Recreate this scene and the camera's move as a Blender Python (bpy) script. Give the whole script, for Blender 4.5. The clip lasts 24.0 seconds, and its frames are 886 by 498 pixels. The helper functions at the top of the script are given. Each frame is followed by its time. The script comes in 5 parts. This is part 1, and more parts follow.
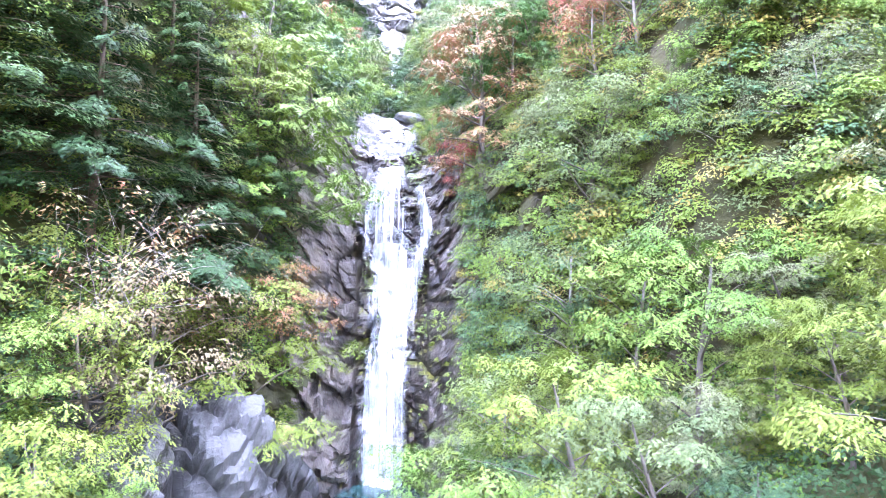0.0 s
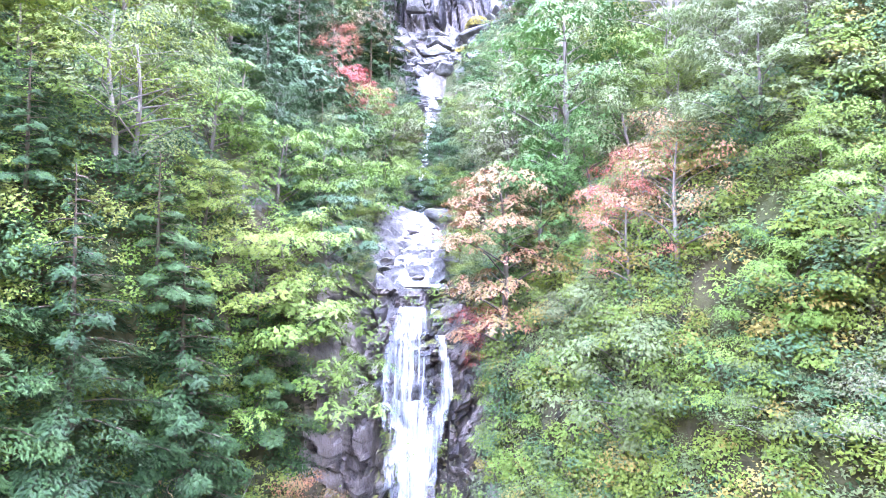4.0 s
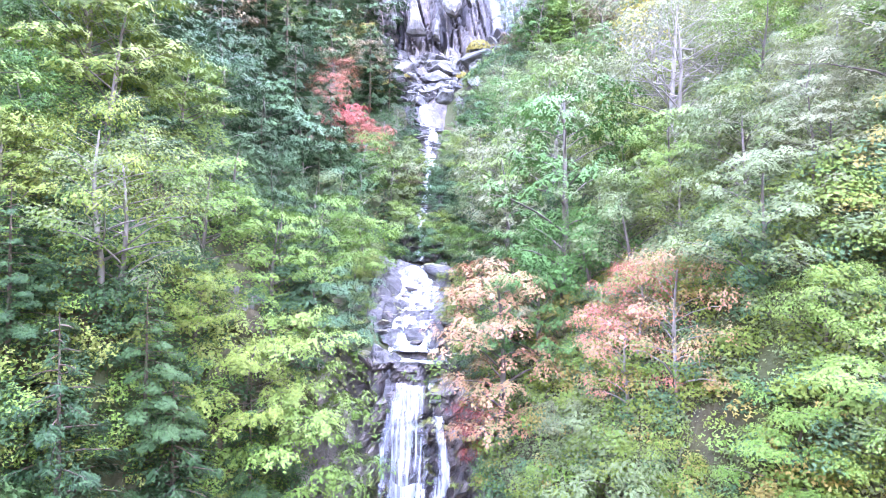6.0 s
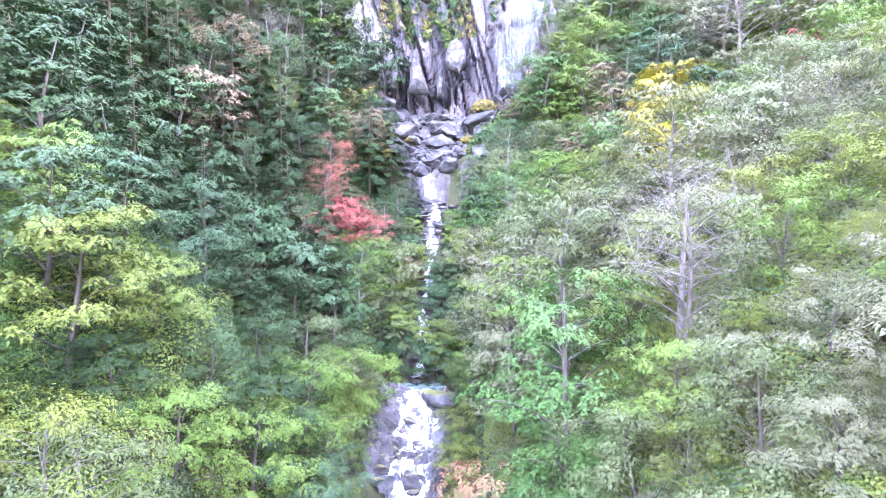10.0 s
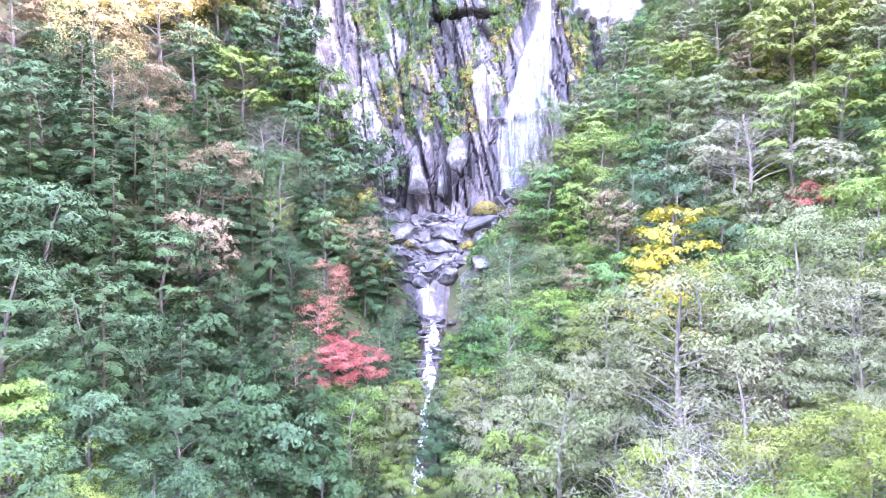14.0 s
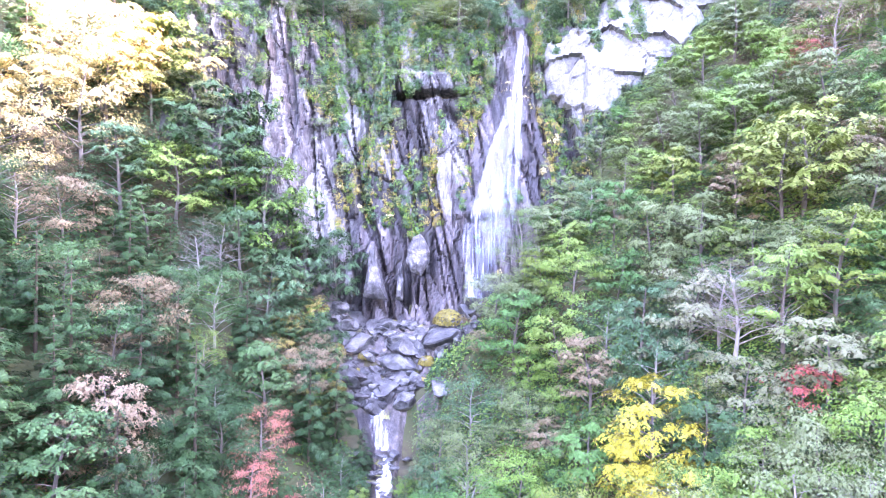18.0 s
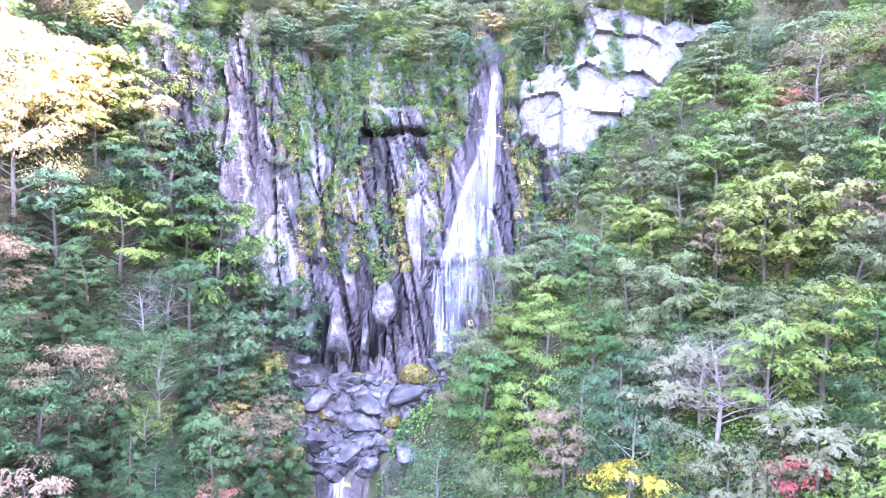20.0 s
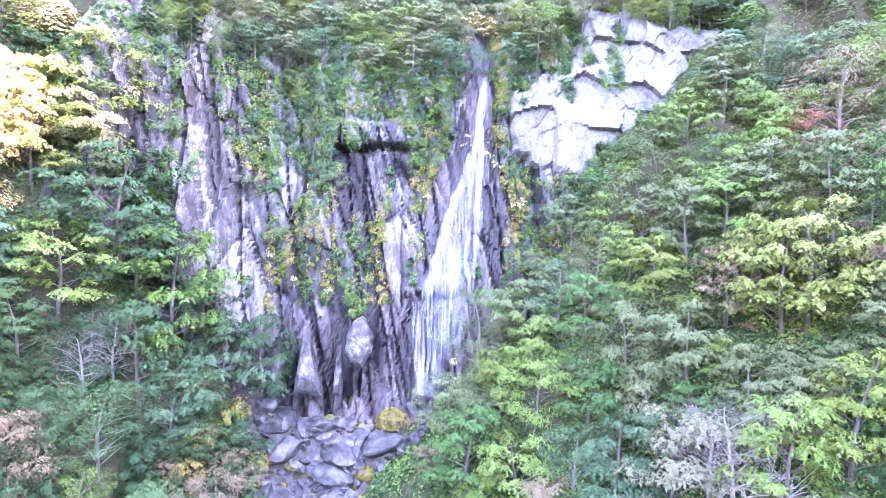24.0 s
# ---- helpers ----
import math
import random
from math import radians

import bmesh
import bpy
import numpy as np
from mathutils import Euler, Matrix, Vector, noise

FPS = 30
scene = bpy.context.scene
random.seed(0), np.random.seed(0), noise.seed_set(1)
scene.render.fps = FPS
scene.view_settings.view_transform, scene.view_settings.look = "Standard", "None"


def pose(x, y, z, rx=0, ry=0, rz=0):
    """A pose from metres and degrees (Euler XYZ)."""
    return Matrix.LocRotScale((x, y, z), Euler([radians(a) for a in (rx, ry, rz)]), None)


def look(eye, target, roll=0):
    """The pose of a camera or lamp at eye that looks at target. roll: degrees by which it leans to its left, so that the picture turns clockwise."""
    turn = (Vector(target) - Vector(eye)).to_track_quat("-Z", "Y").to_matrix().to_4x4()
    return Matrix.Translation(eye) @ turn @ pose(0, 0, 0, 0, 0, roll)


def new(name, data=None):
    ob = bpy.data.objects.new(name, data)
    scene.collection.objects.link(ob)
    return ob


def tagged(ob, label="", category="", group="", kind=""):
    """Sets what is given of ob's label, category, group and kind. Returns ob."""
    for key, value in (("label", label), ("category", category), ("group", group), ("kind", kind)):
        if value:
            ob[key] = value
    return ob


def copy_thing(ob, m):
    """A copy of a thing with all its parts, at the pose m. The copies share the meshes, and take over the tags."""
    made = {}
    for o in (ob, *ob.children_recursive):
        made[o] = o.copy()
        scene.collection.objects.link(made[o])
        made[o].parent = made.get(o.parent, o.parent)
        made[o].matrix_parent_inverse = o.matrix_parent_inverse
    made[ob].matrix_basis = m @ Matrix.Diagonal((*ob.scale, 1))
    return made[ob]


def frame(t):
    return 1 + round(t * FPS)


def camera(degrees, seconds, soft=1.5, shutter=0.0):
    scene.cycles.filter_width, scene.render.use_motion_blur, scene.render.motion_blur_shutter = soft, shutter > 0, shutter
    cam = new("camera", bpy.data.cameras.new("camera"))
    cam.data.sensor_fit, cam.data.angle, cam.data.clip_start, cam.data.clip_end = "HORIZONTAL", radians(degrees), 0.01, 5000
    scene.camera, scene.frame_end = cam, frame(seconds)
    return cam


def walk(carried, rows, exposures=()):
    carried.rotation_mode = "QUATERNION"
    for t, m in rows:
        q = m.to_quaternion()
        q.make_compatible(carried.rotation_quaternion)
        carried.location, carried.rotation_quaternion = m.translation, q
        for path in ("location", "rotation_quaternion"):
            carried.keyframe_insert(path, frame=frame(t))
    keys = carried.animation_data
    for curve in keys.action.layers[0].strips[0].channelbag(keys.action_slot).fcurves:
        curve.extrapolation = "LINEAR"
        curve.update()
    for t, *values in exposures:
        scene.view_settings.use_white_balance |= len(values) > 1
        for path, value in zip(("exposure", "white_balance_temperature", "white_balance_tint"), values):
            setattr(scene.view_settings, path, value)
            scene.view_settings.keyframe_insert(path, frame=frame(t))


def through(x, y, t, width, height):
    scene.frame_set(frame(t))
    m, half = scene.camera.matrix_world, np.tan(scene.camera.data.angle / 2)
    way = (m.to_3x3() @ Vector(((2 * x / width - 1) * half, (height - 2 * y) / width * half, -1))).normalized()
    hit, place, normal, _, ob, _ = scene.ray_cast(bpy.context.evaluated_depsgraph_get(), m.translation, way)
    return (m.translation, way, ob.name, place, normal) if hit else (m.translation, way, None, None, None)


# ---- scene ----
cam = camera(74.2, 24.0, soft=0.8)
# seconds, eye in metres, then pitch, yaw and roll in degrees
PATH = [
    (0, -2.57, 0.38, -16.62, 5.50, -2.19, 0.10),
    (0.5, -2.25, 0.73, -14.98, 5.15, -1.88, 0.08),
    (1, -1.91, 1.08, -13.31, 4.79, -1.48, 0.02),
    (1.5, -1.54, 1.45, -11.62, 4.39, -0.71, -0.03),
    (2, -1.13, 1.82, -9.92, 3.99, 0.59, -0.01),
    (2.5, -0.73, 2.14, -8.25, 3.62, 2.19, 0.11),
    (4.5, -0.07, 2.86, -1.20, 1.84, 3.40, 0.54),
    (5, 0.00, 2.97, 0.49, 1.51, 3.47, 0.52),
    (5.5, 0.09, 3.12, 2.15, 1.19, 3.56, 0.53),
    (6, 0.21, 3.27, 3.79, 0.86, 3.68, 0.56),
    (6.5, 0.32, 3.42, 5.44, 0.49, 3.82, 0.57),
    (7, 0.42, 3.59, 7.11, 0.07, 3.95, 0.54),
    (7.5, 0.54, 3.83, 8.79, -0.38, 4.11, 0.47),
    (8, 0.68, 4.14, 10.50, -0.85, 4.28, 0.36),
    (8.5, 0.84, 4.54, 12.20, -1.26, 4.47, 0.25),
    (9, 1.03, 5.00, 13.87, -1.40, 4.68, 0.12),
    (9.5, 1.27, 5.54, 15.53, -1.19, 4.93, -0.01),
    (10, 1.57, 6.11, 17.15, -0.85, 5.23, -0.18),
    (10.5, 1.91, 6.68, 18.75, -0.54, 5.54, -0.37),
    (12.5, 2.32, 8.08, 24.78, 0.64, 5.91, -0.53),
    (13, 2.44, 8.34, 26.87, 0.56, 6.02, -0.38),
    (13.5, 2.56, 8.63, 29.23, 0.32, 6.07, -0.23),
    (14, 2.83, 9.14, 31.69, 0.04, 6.22, -0.08),
    (14.5, 2.97, 9.93, 34.10, -0.21, 6.30, 0.06),
    (15, 3.05, 10.81, 36.42, -0.39, 6.28, 0.20),
    (15.5, 3.15, 11.66, 38.56, -0.51, 6.16, 0.32),
    (16, 3.26, 12.57, 40.52, -0.52, 5.83, 0.43),
    (16.5, 3.38, 13.55, 42.29, -0.42, 5.34, 0.54),
    (17, 3.47, 14.57, 44.00, -0.30, 4.78, 0.67),
    (17.5, 3.56, 15.66, 45.76, -0.22, 4.16, 0.80),
    (18, 3.68, 16.81, 47.48, -0.13, 3.44, 0.92),
    (18.5, 3.79, 17.94, 49.06, 0.03, 2.70, 1.04),
    (20.5, 4.83, 22.21, 54.80, 0.50, 0.97, 1.40),
    (21, 4.90, 23.15, 56.19, 0.16, 0.66, 1.52),
    (21.5, 5.05, 24.09, 57.51, -0.30, 0.52, 1.62),
    (22, 5.19, 25.03, 58.50, -0.68, 0.49, 1.71),
    (22.5, 5.31, 25.93, 59.01, -0.86, 0.49, 1.74),
    (23, 5.51, 26.79, 59.12, -0.89, 0.56, 1.72),
    (23.5, 5.76, 27.66, 59.08, -0.86, 0.67, 1.68),
    (24, 5.95, 28.53, 59.06, -0.85, 0.73, 1.62),
]
walk(cam, [(t, pose(x, y, z, 90 + p, 0, w) @ pose(0, 0, 0, 0, 0, r)) for t, x, y, z, p, w, r in PATH],
     exposures=[(0, 7.46, 8000, 39), (5, 7.08, 7500, 45), (10, 6.6, 7450, 51), (14, 6.58, 7350, 54), (18, 6.34, 6950, 56), (24, 6.2, 6650, 58)])

# ---- light: clear sky over a gorge that lies in the shade of an added eastern ridge ----
SUN_ELEV, SUN_AZ = 24.0, 78.0      # degrees; azimuth clockwise from +y
world = bpy.data.worlds.new("sky")
scene.world = world
world.use_nodes = True
_wn = world.node_tree.nodes
_bg = _wn["Background"]
_sky = _wn.new("ShaderNodeTexSky")
_sky.sky_type = "NISHITA"
_sky.sun_disc = False
_sky.sun_elevation = radians(SUN_ELEV)
_sky.sun_rotation = radians(SUN_AZ)
world.node_tree.links.new(_sky.outputs[0], _bg.inputs[0])
_bg.inputs[1].default_value = 0.15
_sun = new("sun", bpy.data.lights.new("sun", "SUN"))
_sun.data.energy, _sun.data.angle, _sun.data.color = 5.0, radians(0.5), (1.0, 0.93, 0.8)
_se, _sa = radians(SUN_ELEV), radians(SUN_AZ)
_sdir = Vector((math.sin(_sa) * math.cos(_se), math.cos(_sa) * math.cos(_se), math.sin(_se)))
_sun.matrix_world = look(_sdir * 300, (0, 0, 0))

# ---- materials ----
MATS = {}


def nodes_of(name):
    m = bpy.data.materials.new(name)
    m.use_nodes = True
    nt = m.node_tree
    b = nt.nodes["Principled BSDF"]
    return m, nt, b


def ramp(nt, fac, stops):
    r = nt.nodes.new("ShaderNodeValToRGB")
    els = r.color_ramp.elements
    els[0].position, els[0].color = stops[0][0], (*stops[0][1], 1)
    els[1].position, els[1].color = stops[-1][0], (*stops[-1][1], 1)
    for pos, col in stops[1:-1]:
        e = els.new(pos)
        e.color = (*col, 1)
    nt.links.new(fac, r.inputs[0])
    return r.outputs[0]


def noise_tex(nt, scale, detail=4, stretch=(1, 1, 1), rough=0.6, coords="Object", offset=(0, 0, 0)):
    tc = nt.nodes.new("ShaderNodeTexCoord")
    mp = nt.nodes.new("ShaderNodeMapping")
    mp.inputs["Scale"].default_value = stretch
    mp.inputs["Location"].default_value = offset
    nt.links.new(tc.outputs[coords], mp.inputs[0])
    n = nt.nodes.new("ShaderNodeTexNoise")
    n.inputs["Scale"].default_value, n.inputs["Detail"].default_value, n.inputs["Roughness"].default_value = scale, detail, rough
    nt.links.new(mp.outputs[0], n.inputs["Vector"])
    return n.outputs["Fac"]


def mixc(nt, fac, a, b):
    m = nt.nodes.new("ShaderNodeMix")
    m.data_type = "RGBA"
    for sock, v in ((m.inputs[0], fac), (m.inputs[6], a), (m.inputs[7], b)):
        if isinstance(v, (int, float)):
            sock.default_value = v
        elif isinstance(v, tuple):
            sock.default_value = (*v, 1)
        else:
            nt.links.new(v, sock)
    return m.outputs[2]


def maths(nt, op, a, b=0.0, clamp=False):
    m = nt.nodes.new("ShaderNodeMath")
    m.operation, m.use_clamp = op, clamp
    for sock, v in ((m.inputs[0], a), (m.inputs[1], b)):
        if isinstance(v, (int, float)):
            sock.default_value = v
        else:
            nt.links.new(v, sock)
    return m.outputs[0]


def bump(nt, b, height, strength=0.5, distance=0.1):
    n = nt.nodes.new("ShaderNodeBump")
    n.inputs["Strength"].default_value, n.inputs["Distance"].default_value = strength, distance
    nt.links.new(height, n.inputs["Height"])
    nt.links.new(n.outputs[0], b.inputs["Normal"])


def leaf_mat(name, dark, mid, light, through=0.11):
    """Leaves: colour varies from tree to tree and from spray to spray; some light passes through."""
    m, nt, b = nodes_of(name)
    g = nt.nodes.new("ShaderNodeNewGeometry")
    oi = nt.nodes.new("ShaderNodeObjectInfo")
    n = noise_tex(nt, 0.9, 4)
    s = maths(nt, "ADD", maths(nt, "MULTIPLY", g.outputs["Random Per Island"], 0.20), maths(nt, "MULTIPLY", n, 0.90))
    s = maths(nt, "ADD", s, maths(nt, "MULTIPLY", maths(nt, "SUBTRACT", oi.outputs["Random"], 0.5), 0.35))
    col = ramp(nt, s, [(0.26, dark), (0.5, mid), (0.78, light)])
    b.inputs["Roughness"].default_value = 0.55
    b.inputs["Specular IOR Level"].default_value = 0.16
    nt.links.new(col, b.inputs["Base Color"])
    tr = nt.nodes.new("ShaderNodeBsdfTranslucent")
    nt.links.new(col, tr.inputs[0])
    mx = nt.nodes.new("ShaderNodeMixShader")
    mx.inputs[0].default_value = through
    nt.links.new(b.outputs[0], mx.inputs[1])
    nt.links.new(tr.outputs[0], mx.inputs[2])
    nt.links.new(mx.outputs[0], nt.nodes["Material Output"].inputs[0])
    MATS[name] = m
    return m


leaf_mat("leaf_green", (0.036, 0.096, 0.014), (0.095, 0.189, 0.034), (0.140, 0.215, 0.050), 0.20)
leaf_mat("leaf_deep", (0.010, 0.038, 0.012), (0.022, 0.068, 0.022), (0.040, 0.094, 0.034), 0.08)
leaf_mat("leaf_emerald", (0.014, 0.058, 0.014), (0.042, 0.128, 0.030), (0.070, 0.175, 0.045), 0.15)
leaf_mat("leaf_lime", (0.064, 0.108, 0.016), (0.132, 0.188, 0.034), (0.165, 0.200, 0.052), 0.26)
leaf_mat("leaf_grey", (0.058, 0.096, 0.038), (0.112, 0.158, 0.062), (0.134, 0.168, 0.078), 0.30)
leaf_mat("leaf_pale", (0.098, 0.116, 0.056), (0.158, 0.178, 0.090), (0.175, 0.186, 0.108), 0.32)
leaf_mat("leaf_teal", (0.014, 0.052, 0.022), (0.040, 0.104, 0.044), (0.066, 0.130, 0.058), 0.10)
leaf_mat("leaf_yellow", (0.192, 0.180, 0.014), (0.347, 0.304, 0.032), (0.363, 0.310, 0.053))
# gold lightened past the leaf's own colour, to look sunlit
leaf_mat("leaf_gold", (0.22, 0.18, 0.05), (0.42, 0.34, 0.12), (0.60, 0.52, 0.24))
leaf_mat("leaf_moss", (0.120, 0.108, 0.026), (0.221, 0.184, 0.047), (0.242, 0.196, 0.060))
leaf_mat("leaf_red", (0.17, 0.035, 0.03), (0.32, 0.075, 0.06), (0.40, 0.17, 0.11))
leaf_mat("leaf_pink", (0.08, 0.125, 0.035), (0.26, 0.160, 0.075), (0.42, 0.140, 0.10))
leaf_mat("leaf_brown", (0.085, 0.070, 0.034), (0.150, 0.118, 0.062), (0.185, 0.142, 0.085))
leaf_mat("leaf_fir", (0.006, 0.028, 0.009), (0.017, 0.058, 0.017), (0.033, 0.082, 0.024), 0.06)
leaf_mat("leaf_needle", (0.014, 0.053, 0.018), (0.034, 0.099, 0.032), (0.053, 0.110, 0.035), 0.08)


def bark_mat(name, a, c):
    m, nt, b = nodes_of(name)
    n = noise_tex(nt, 3.0, 5, (1, 1, 0.25))
    nt.links.new(ramp(nt, n, [(0.3, a), (0.7, c)]), b.inputs["Base Color"])
    b.inputs["Roughness"].default_value = 0.9
    bump(nt, b, n, 0.6, 0.05)
    MATS[name] = m


bark_mat("bark_dark", (0.05, 0.035, 0.025), (0.14, 0.10, 0.075))
bark_mat("bark_mid", (0.055, 0.045, 0.036), (0.15, 0.13, 0.11))
bark_mat("bark_grey", (0.09, 0.078, 0.066), (0.22, 0.20, 0.175))
bark_mat("bark_pale", (0.15, 0.135, 0.12), (0.30, 0.28, 0.25))


def rock_mat(name, dark, mid, light, moss=0.3, wet=0.0, stretch=(1, 1, 1), stain=0.65, up=0.45):
    m, nt, b = nodes_of(name)
    big = noise_tex(nt, 0.16, 5, stretch)
    fine = noise_tex(nt, 1.4, 7, stretch, 0.7)
    s = maths(nt, "ADD", maths(nt, "MULTIPLY", big, 0.5), maths(nt, "MULTIPLY", fine, 0.5))
    # every fractured block and every loose stone has a tone of its own
    tone = nt.nodes.new("ShaderNodeAttribute")
    tone.attribute_name = "tone"
    oi = nt.nodes.new("ShaderNodeObjectInfo")
    # on faceted rock, tone also carries painted shade in the seams between blocks
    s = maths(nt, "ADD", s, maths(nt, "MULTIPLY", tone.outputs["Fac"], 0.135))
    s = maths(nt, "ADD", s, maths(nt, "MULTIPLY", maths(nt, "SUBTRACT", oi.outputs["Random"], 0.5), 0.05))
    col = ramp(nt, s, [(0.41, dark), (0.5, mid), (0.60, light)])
    streak = noise_tex(nt, 0.8, 4, (1.6, 1.6, 0.06))
    col = mixc(nt, ramp(nt, streak, [(0.54, (0, 0, 0)), (0.70, (stain, stain, stain))]), col, dark)
    g = nt.nodes.new("ShaderNodeNewGeometry")
    sep = nt.nodes.new("ShaderNodeSeparateXYZ")
    nt.links.new(g.outputs["Normal"], sep.inputs[0])
    mossn = noise_tex(nt, 0.35, 6, (1, 1, 0.6), 0.65, offset=(7, 3, 1))
    mf = maths(nt, "ADD", maths(nt, "MULTIPLY", sep.outputs[2], up), mossn)
    mf = ramp(nt, maths(nt, "ADD", mf, moss - 0.5), [(0.52, (0, 0, 0)), (0.62, (1, 1, 1))])
    mc = ramp(nt, fine, [(0.3, (0.06, 0.075, 0.012)), (0.6, (0.17, 0.17, 0.03)), (0.75, (0.30, 0.25, 0.06))])
    col = mixc(nt, mf, col, mc)
    nt.links.new(col, b.inputs["Base Color"])
    b.inputs["Roughness"].default_value = 0.75 - 0.4 * wet
    bump(nt, b, maths(nt, "ADD", fine, maths(nt, "MULTIPLY", big, 2.0)), 0.8, 0.35)
    MATS[name] = m


rock_mat("rock_cliff", (0.010, 0.0095, 0.009), (0.052, 0.052, 0.049), (0.155, 0.156, 0.148), 0.40, 0.2, (1, 1, 0.35), 0.65, 0.05)
rock_mat("rock_white", (0.045, 0.047, 0.044), (0.105, 0.107, 0.102), (0.155, 0.158, 0.150), 0.12, 0.0, (1, 1, 0.7), 0.35, 0.05)
rock_mat("rock_wet", (0.010, 0.008, 0.007), (0.055, 0.044, 0.036), (0.15, 0.125, 0.11), 0.16, 1.1, (1, 1, 0.6))
rock_mat("rock_bed", (0.014, 0.013, 0.012), (0.058, 0.056, 0.053), (0.145, 0.145, 0.138), 0.14, 0.5)
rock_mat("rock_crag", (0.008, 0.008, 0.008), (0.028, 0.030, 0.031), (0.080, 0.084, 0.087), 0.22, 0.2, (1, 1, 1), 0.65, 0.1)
rock_mat("rock_boulder", (0.010, 0.010, 0.009), (0.046, 0.047, 0.044), (0.135, 0.138, 0.130), 0.14, 0.2, (1, 1, 1), 0.65, 0.22)


def ground_mat():
    m, nt, b = nodes_of("forest_floor")
    fine = noise_tex(nt, 1.1, 6)
    big = noise_tex(nt, 0.12, 4)
    col = ramp(nt, fine, [(0.3, (0.018, 0.016, 0.009)), (0.5, (0.045, 0.038, 0.018)), (0.7, (0.06, 0.06, 0.02))])
    col = mixc(nt, ramp(nt, big, [(0.45, (0, 0, 0)), (0.6, (1, 1, 1))]), col, (0.04, 0.05, 0.016))
    nt.links.new(col, b.inputs["Base Color"])
    b.inputs["Roughness"].default_value = 0.95
    bump(nt, b, fine, 0.8, 0.3)
    MATS["forest_floor"] = m


ground_mat()


def water_mat(name, white, cover, fine=1.0):
    """Falling water: soft white threads drawn out along the fall, thin between them and fraying towards the edges."""
    m, nt, b = nodes_of(name)
    n = noise_tex(nt, 1.0, 5, (3.6 * fine, 0.6, 0.13), 0.65)
    n2 = noise_tex(nt, 1.0, 3, (0.9, 0.3, 0.10), 0.5, offset=(3, 9, 2))
    n3 = noise_tex(nt, 1.0, 4, (5.0, 2.0, 1.1), 0.6, offset=(1, 4, 8))
    at = nt.nodes.new("ShaderNodeAttribute")
    at.attribute_name = "across"
    f = maths(nt, "ADD", maths(nt, "MULTIPLY", n, 0.55), maths(nt, "MULTIPLY", n2, 0.35))
    f = maths(nt, "ADD", f, maths(nt, "MULTIPLY", n3, 0.10))
    f = maths(nt, "ADD", f, maths(nt, "MULTIPLY", maths(nt, "SUBTRACT", at.outputs["Fac"], 0.78), 0.46))
    a = ramp(nt, f, [(0.46 - cover, (0, 0, 0)), (0.56 - cover, (0.38, 0.38, 0.38)), (0.72 - cover, (1, 1, 1))])
    col = ramp(nt, n, [(0.30, tuple(0.7 * w for w in white)), (0.6, white)])
    nt.links.new(col, b.inputs["Base Color"])
    b.inputs["Roughness"].default_value = 0.45
    nt.links.new(a, b.inputs["Alpha"])
    bump(nt, b, f, 0.35, 0.12)
    MATS[name] = m


water_mat("water_fall", (0.62, 0.66, 0.72), 0.045)
water_mat("water_threads", (0.60, 0.64, 0.70), -0.015, 1.4)
water_mat("water_veil", (0.28, 0.32, 0.40), -0.045)
water_mat("water_high", (0.42, 0.46, 0.54), -0.02)


def rapid_mat():
    """Broken white water that runs between stones."""
    m, nt, b = nodes_of("water_rapid")
    n = noise_tex(nt, 1.0, 6, (1.5, 0.8, 1.0), 0.7)
    at = nt.nodes.new("ShaderNodeAttribute")
    at.attribute_name = "across"
    f = maths(nt, "ADD", n, maths(nt, "MULTIPLY", maths(nt, "SUBTRACT", at.outputs["Fac"], 0.7), 0.25))
    nt.links.new(ramp(nt, f, [(0.42, (0, 0, 0)), (0.58, (1, 1, 1))]), b.inputs["Alpha"])
    nt.links.new(ramp(nt, n, [(0.40, (0.28, 0.33, 0.35)), (0.60, (0.60, 0.64, 0.69))]), b.inputs["Base Color"])
    b.inputs["Roughness"].default_value = 0.3
    bump(nt, b, n, 0.6, 0.2)
    MATS["water_rapid"] = m


rapid_mat()


def pool_mat(name, deep, shallow):
    m, nt, b = nodes_of(name)
    n = noise_tex(nt, 0.8, 4)
    nt.links.new(ramp(nt, n, [(0.35, deep), (0.65, shallow)]), b.inputs["Base Color"])
    b.inputs["Roughness"].default_value = 0.12
    b.inputs["Specular IOR Level"].default_value = 0.3
    bump(nt, b, noise_tex(nt, 3.0, 3), 0.25, 0.05)
    MATS[name] = m


pool_mat("water_pool", (0.05, 0.11, 0.09), (0.17, 0.25, 0.215))
pool_mat("water_plunge", (0.008, 0.045, 0.040), (0.030, 0.085, 0.075))

# ---- terrain: one function for the whole gorge ----


def smooth(a, c, v):
    t = np.clip((np.asarray(v, float) - a) / (c - a), 0, 1)
    return t * t * (3 - 2 * t)


STREAM_Y = (-80, 20, 36, 41, 43, 44.5, 46, 48, 49.5, 53, 54.5, 58, 60.3, 65, 72, 80, 85, 88, 91, 95, 98, 100)
STREAM_Z = (-42, -33, -30, -28.8, -20, -12, -9, -6.4, -5.2, -5.1, -2.8, -0.2, 2.1, 2.3, 9.5, 16.5, 20.5, 22, 27.5, 30.5, 35.5, 37.5)
HEAD_Y = (101, 104, 107, 110, 113, 118, 140, 220, 320, 600)
HEAD_Z = (38.2, 50, 66, 78, 83, 88, 112, 200, 260, 300)
CENTRE_Y = (-80, 20, 41, 46, 54, 62, 76, 86, 91, 96, 100, 108, 118, 220)
CENTRE_X = (-5, -5, -4.8, -4.6, -6, -6.2, -6.5, -6.8, -9, -7, -1, 8.5, 12, 20)
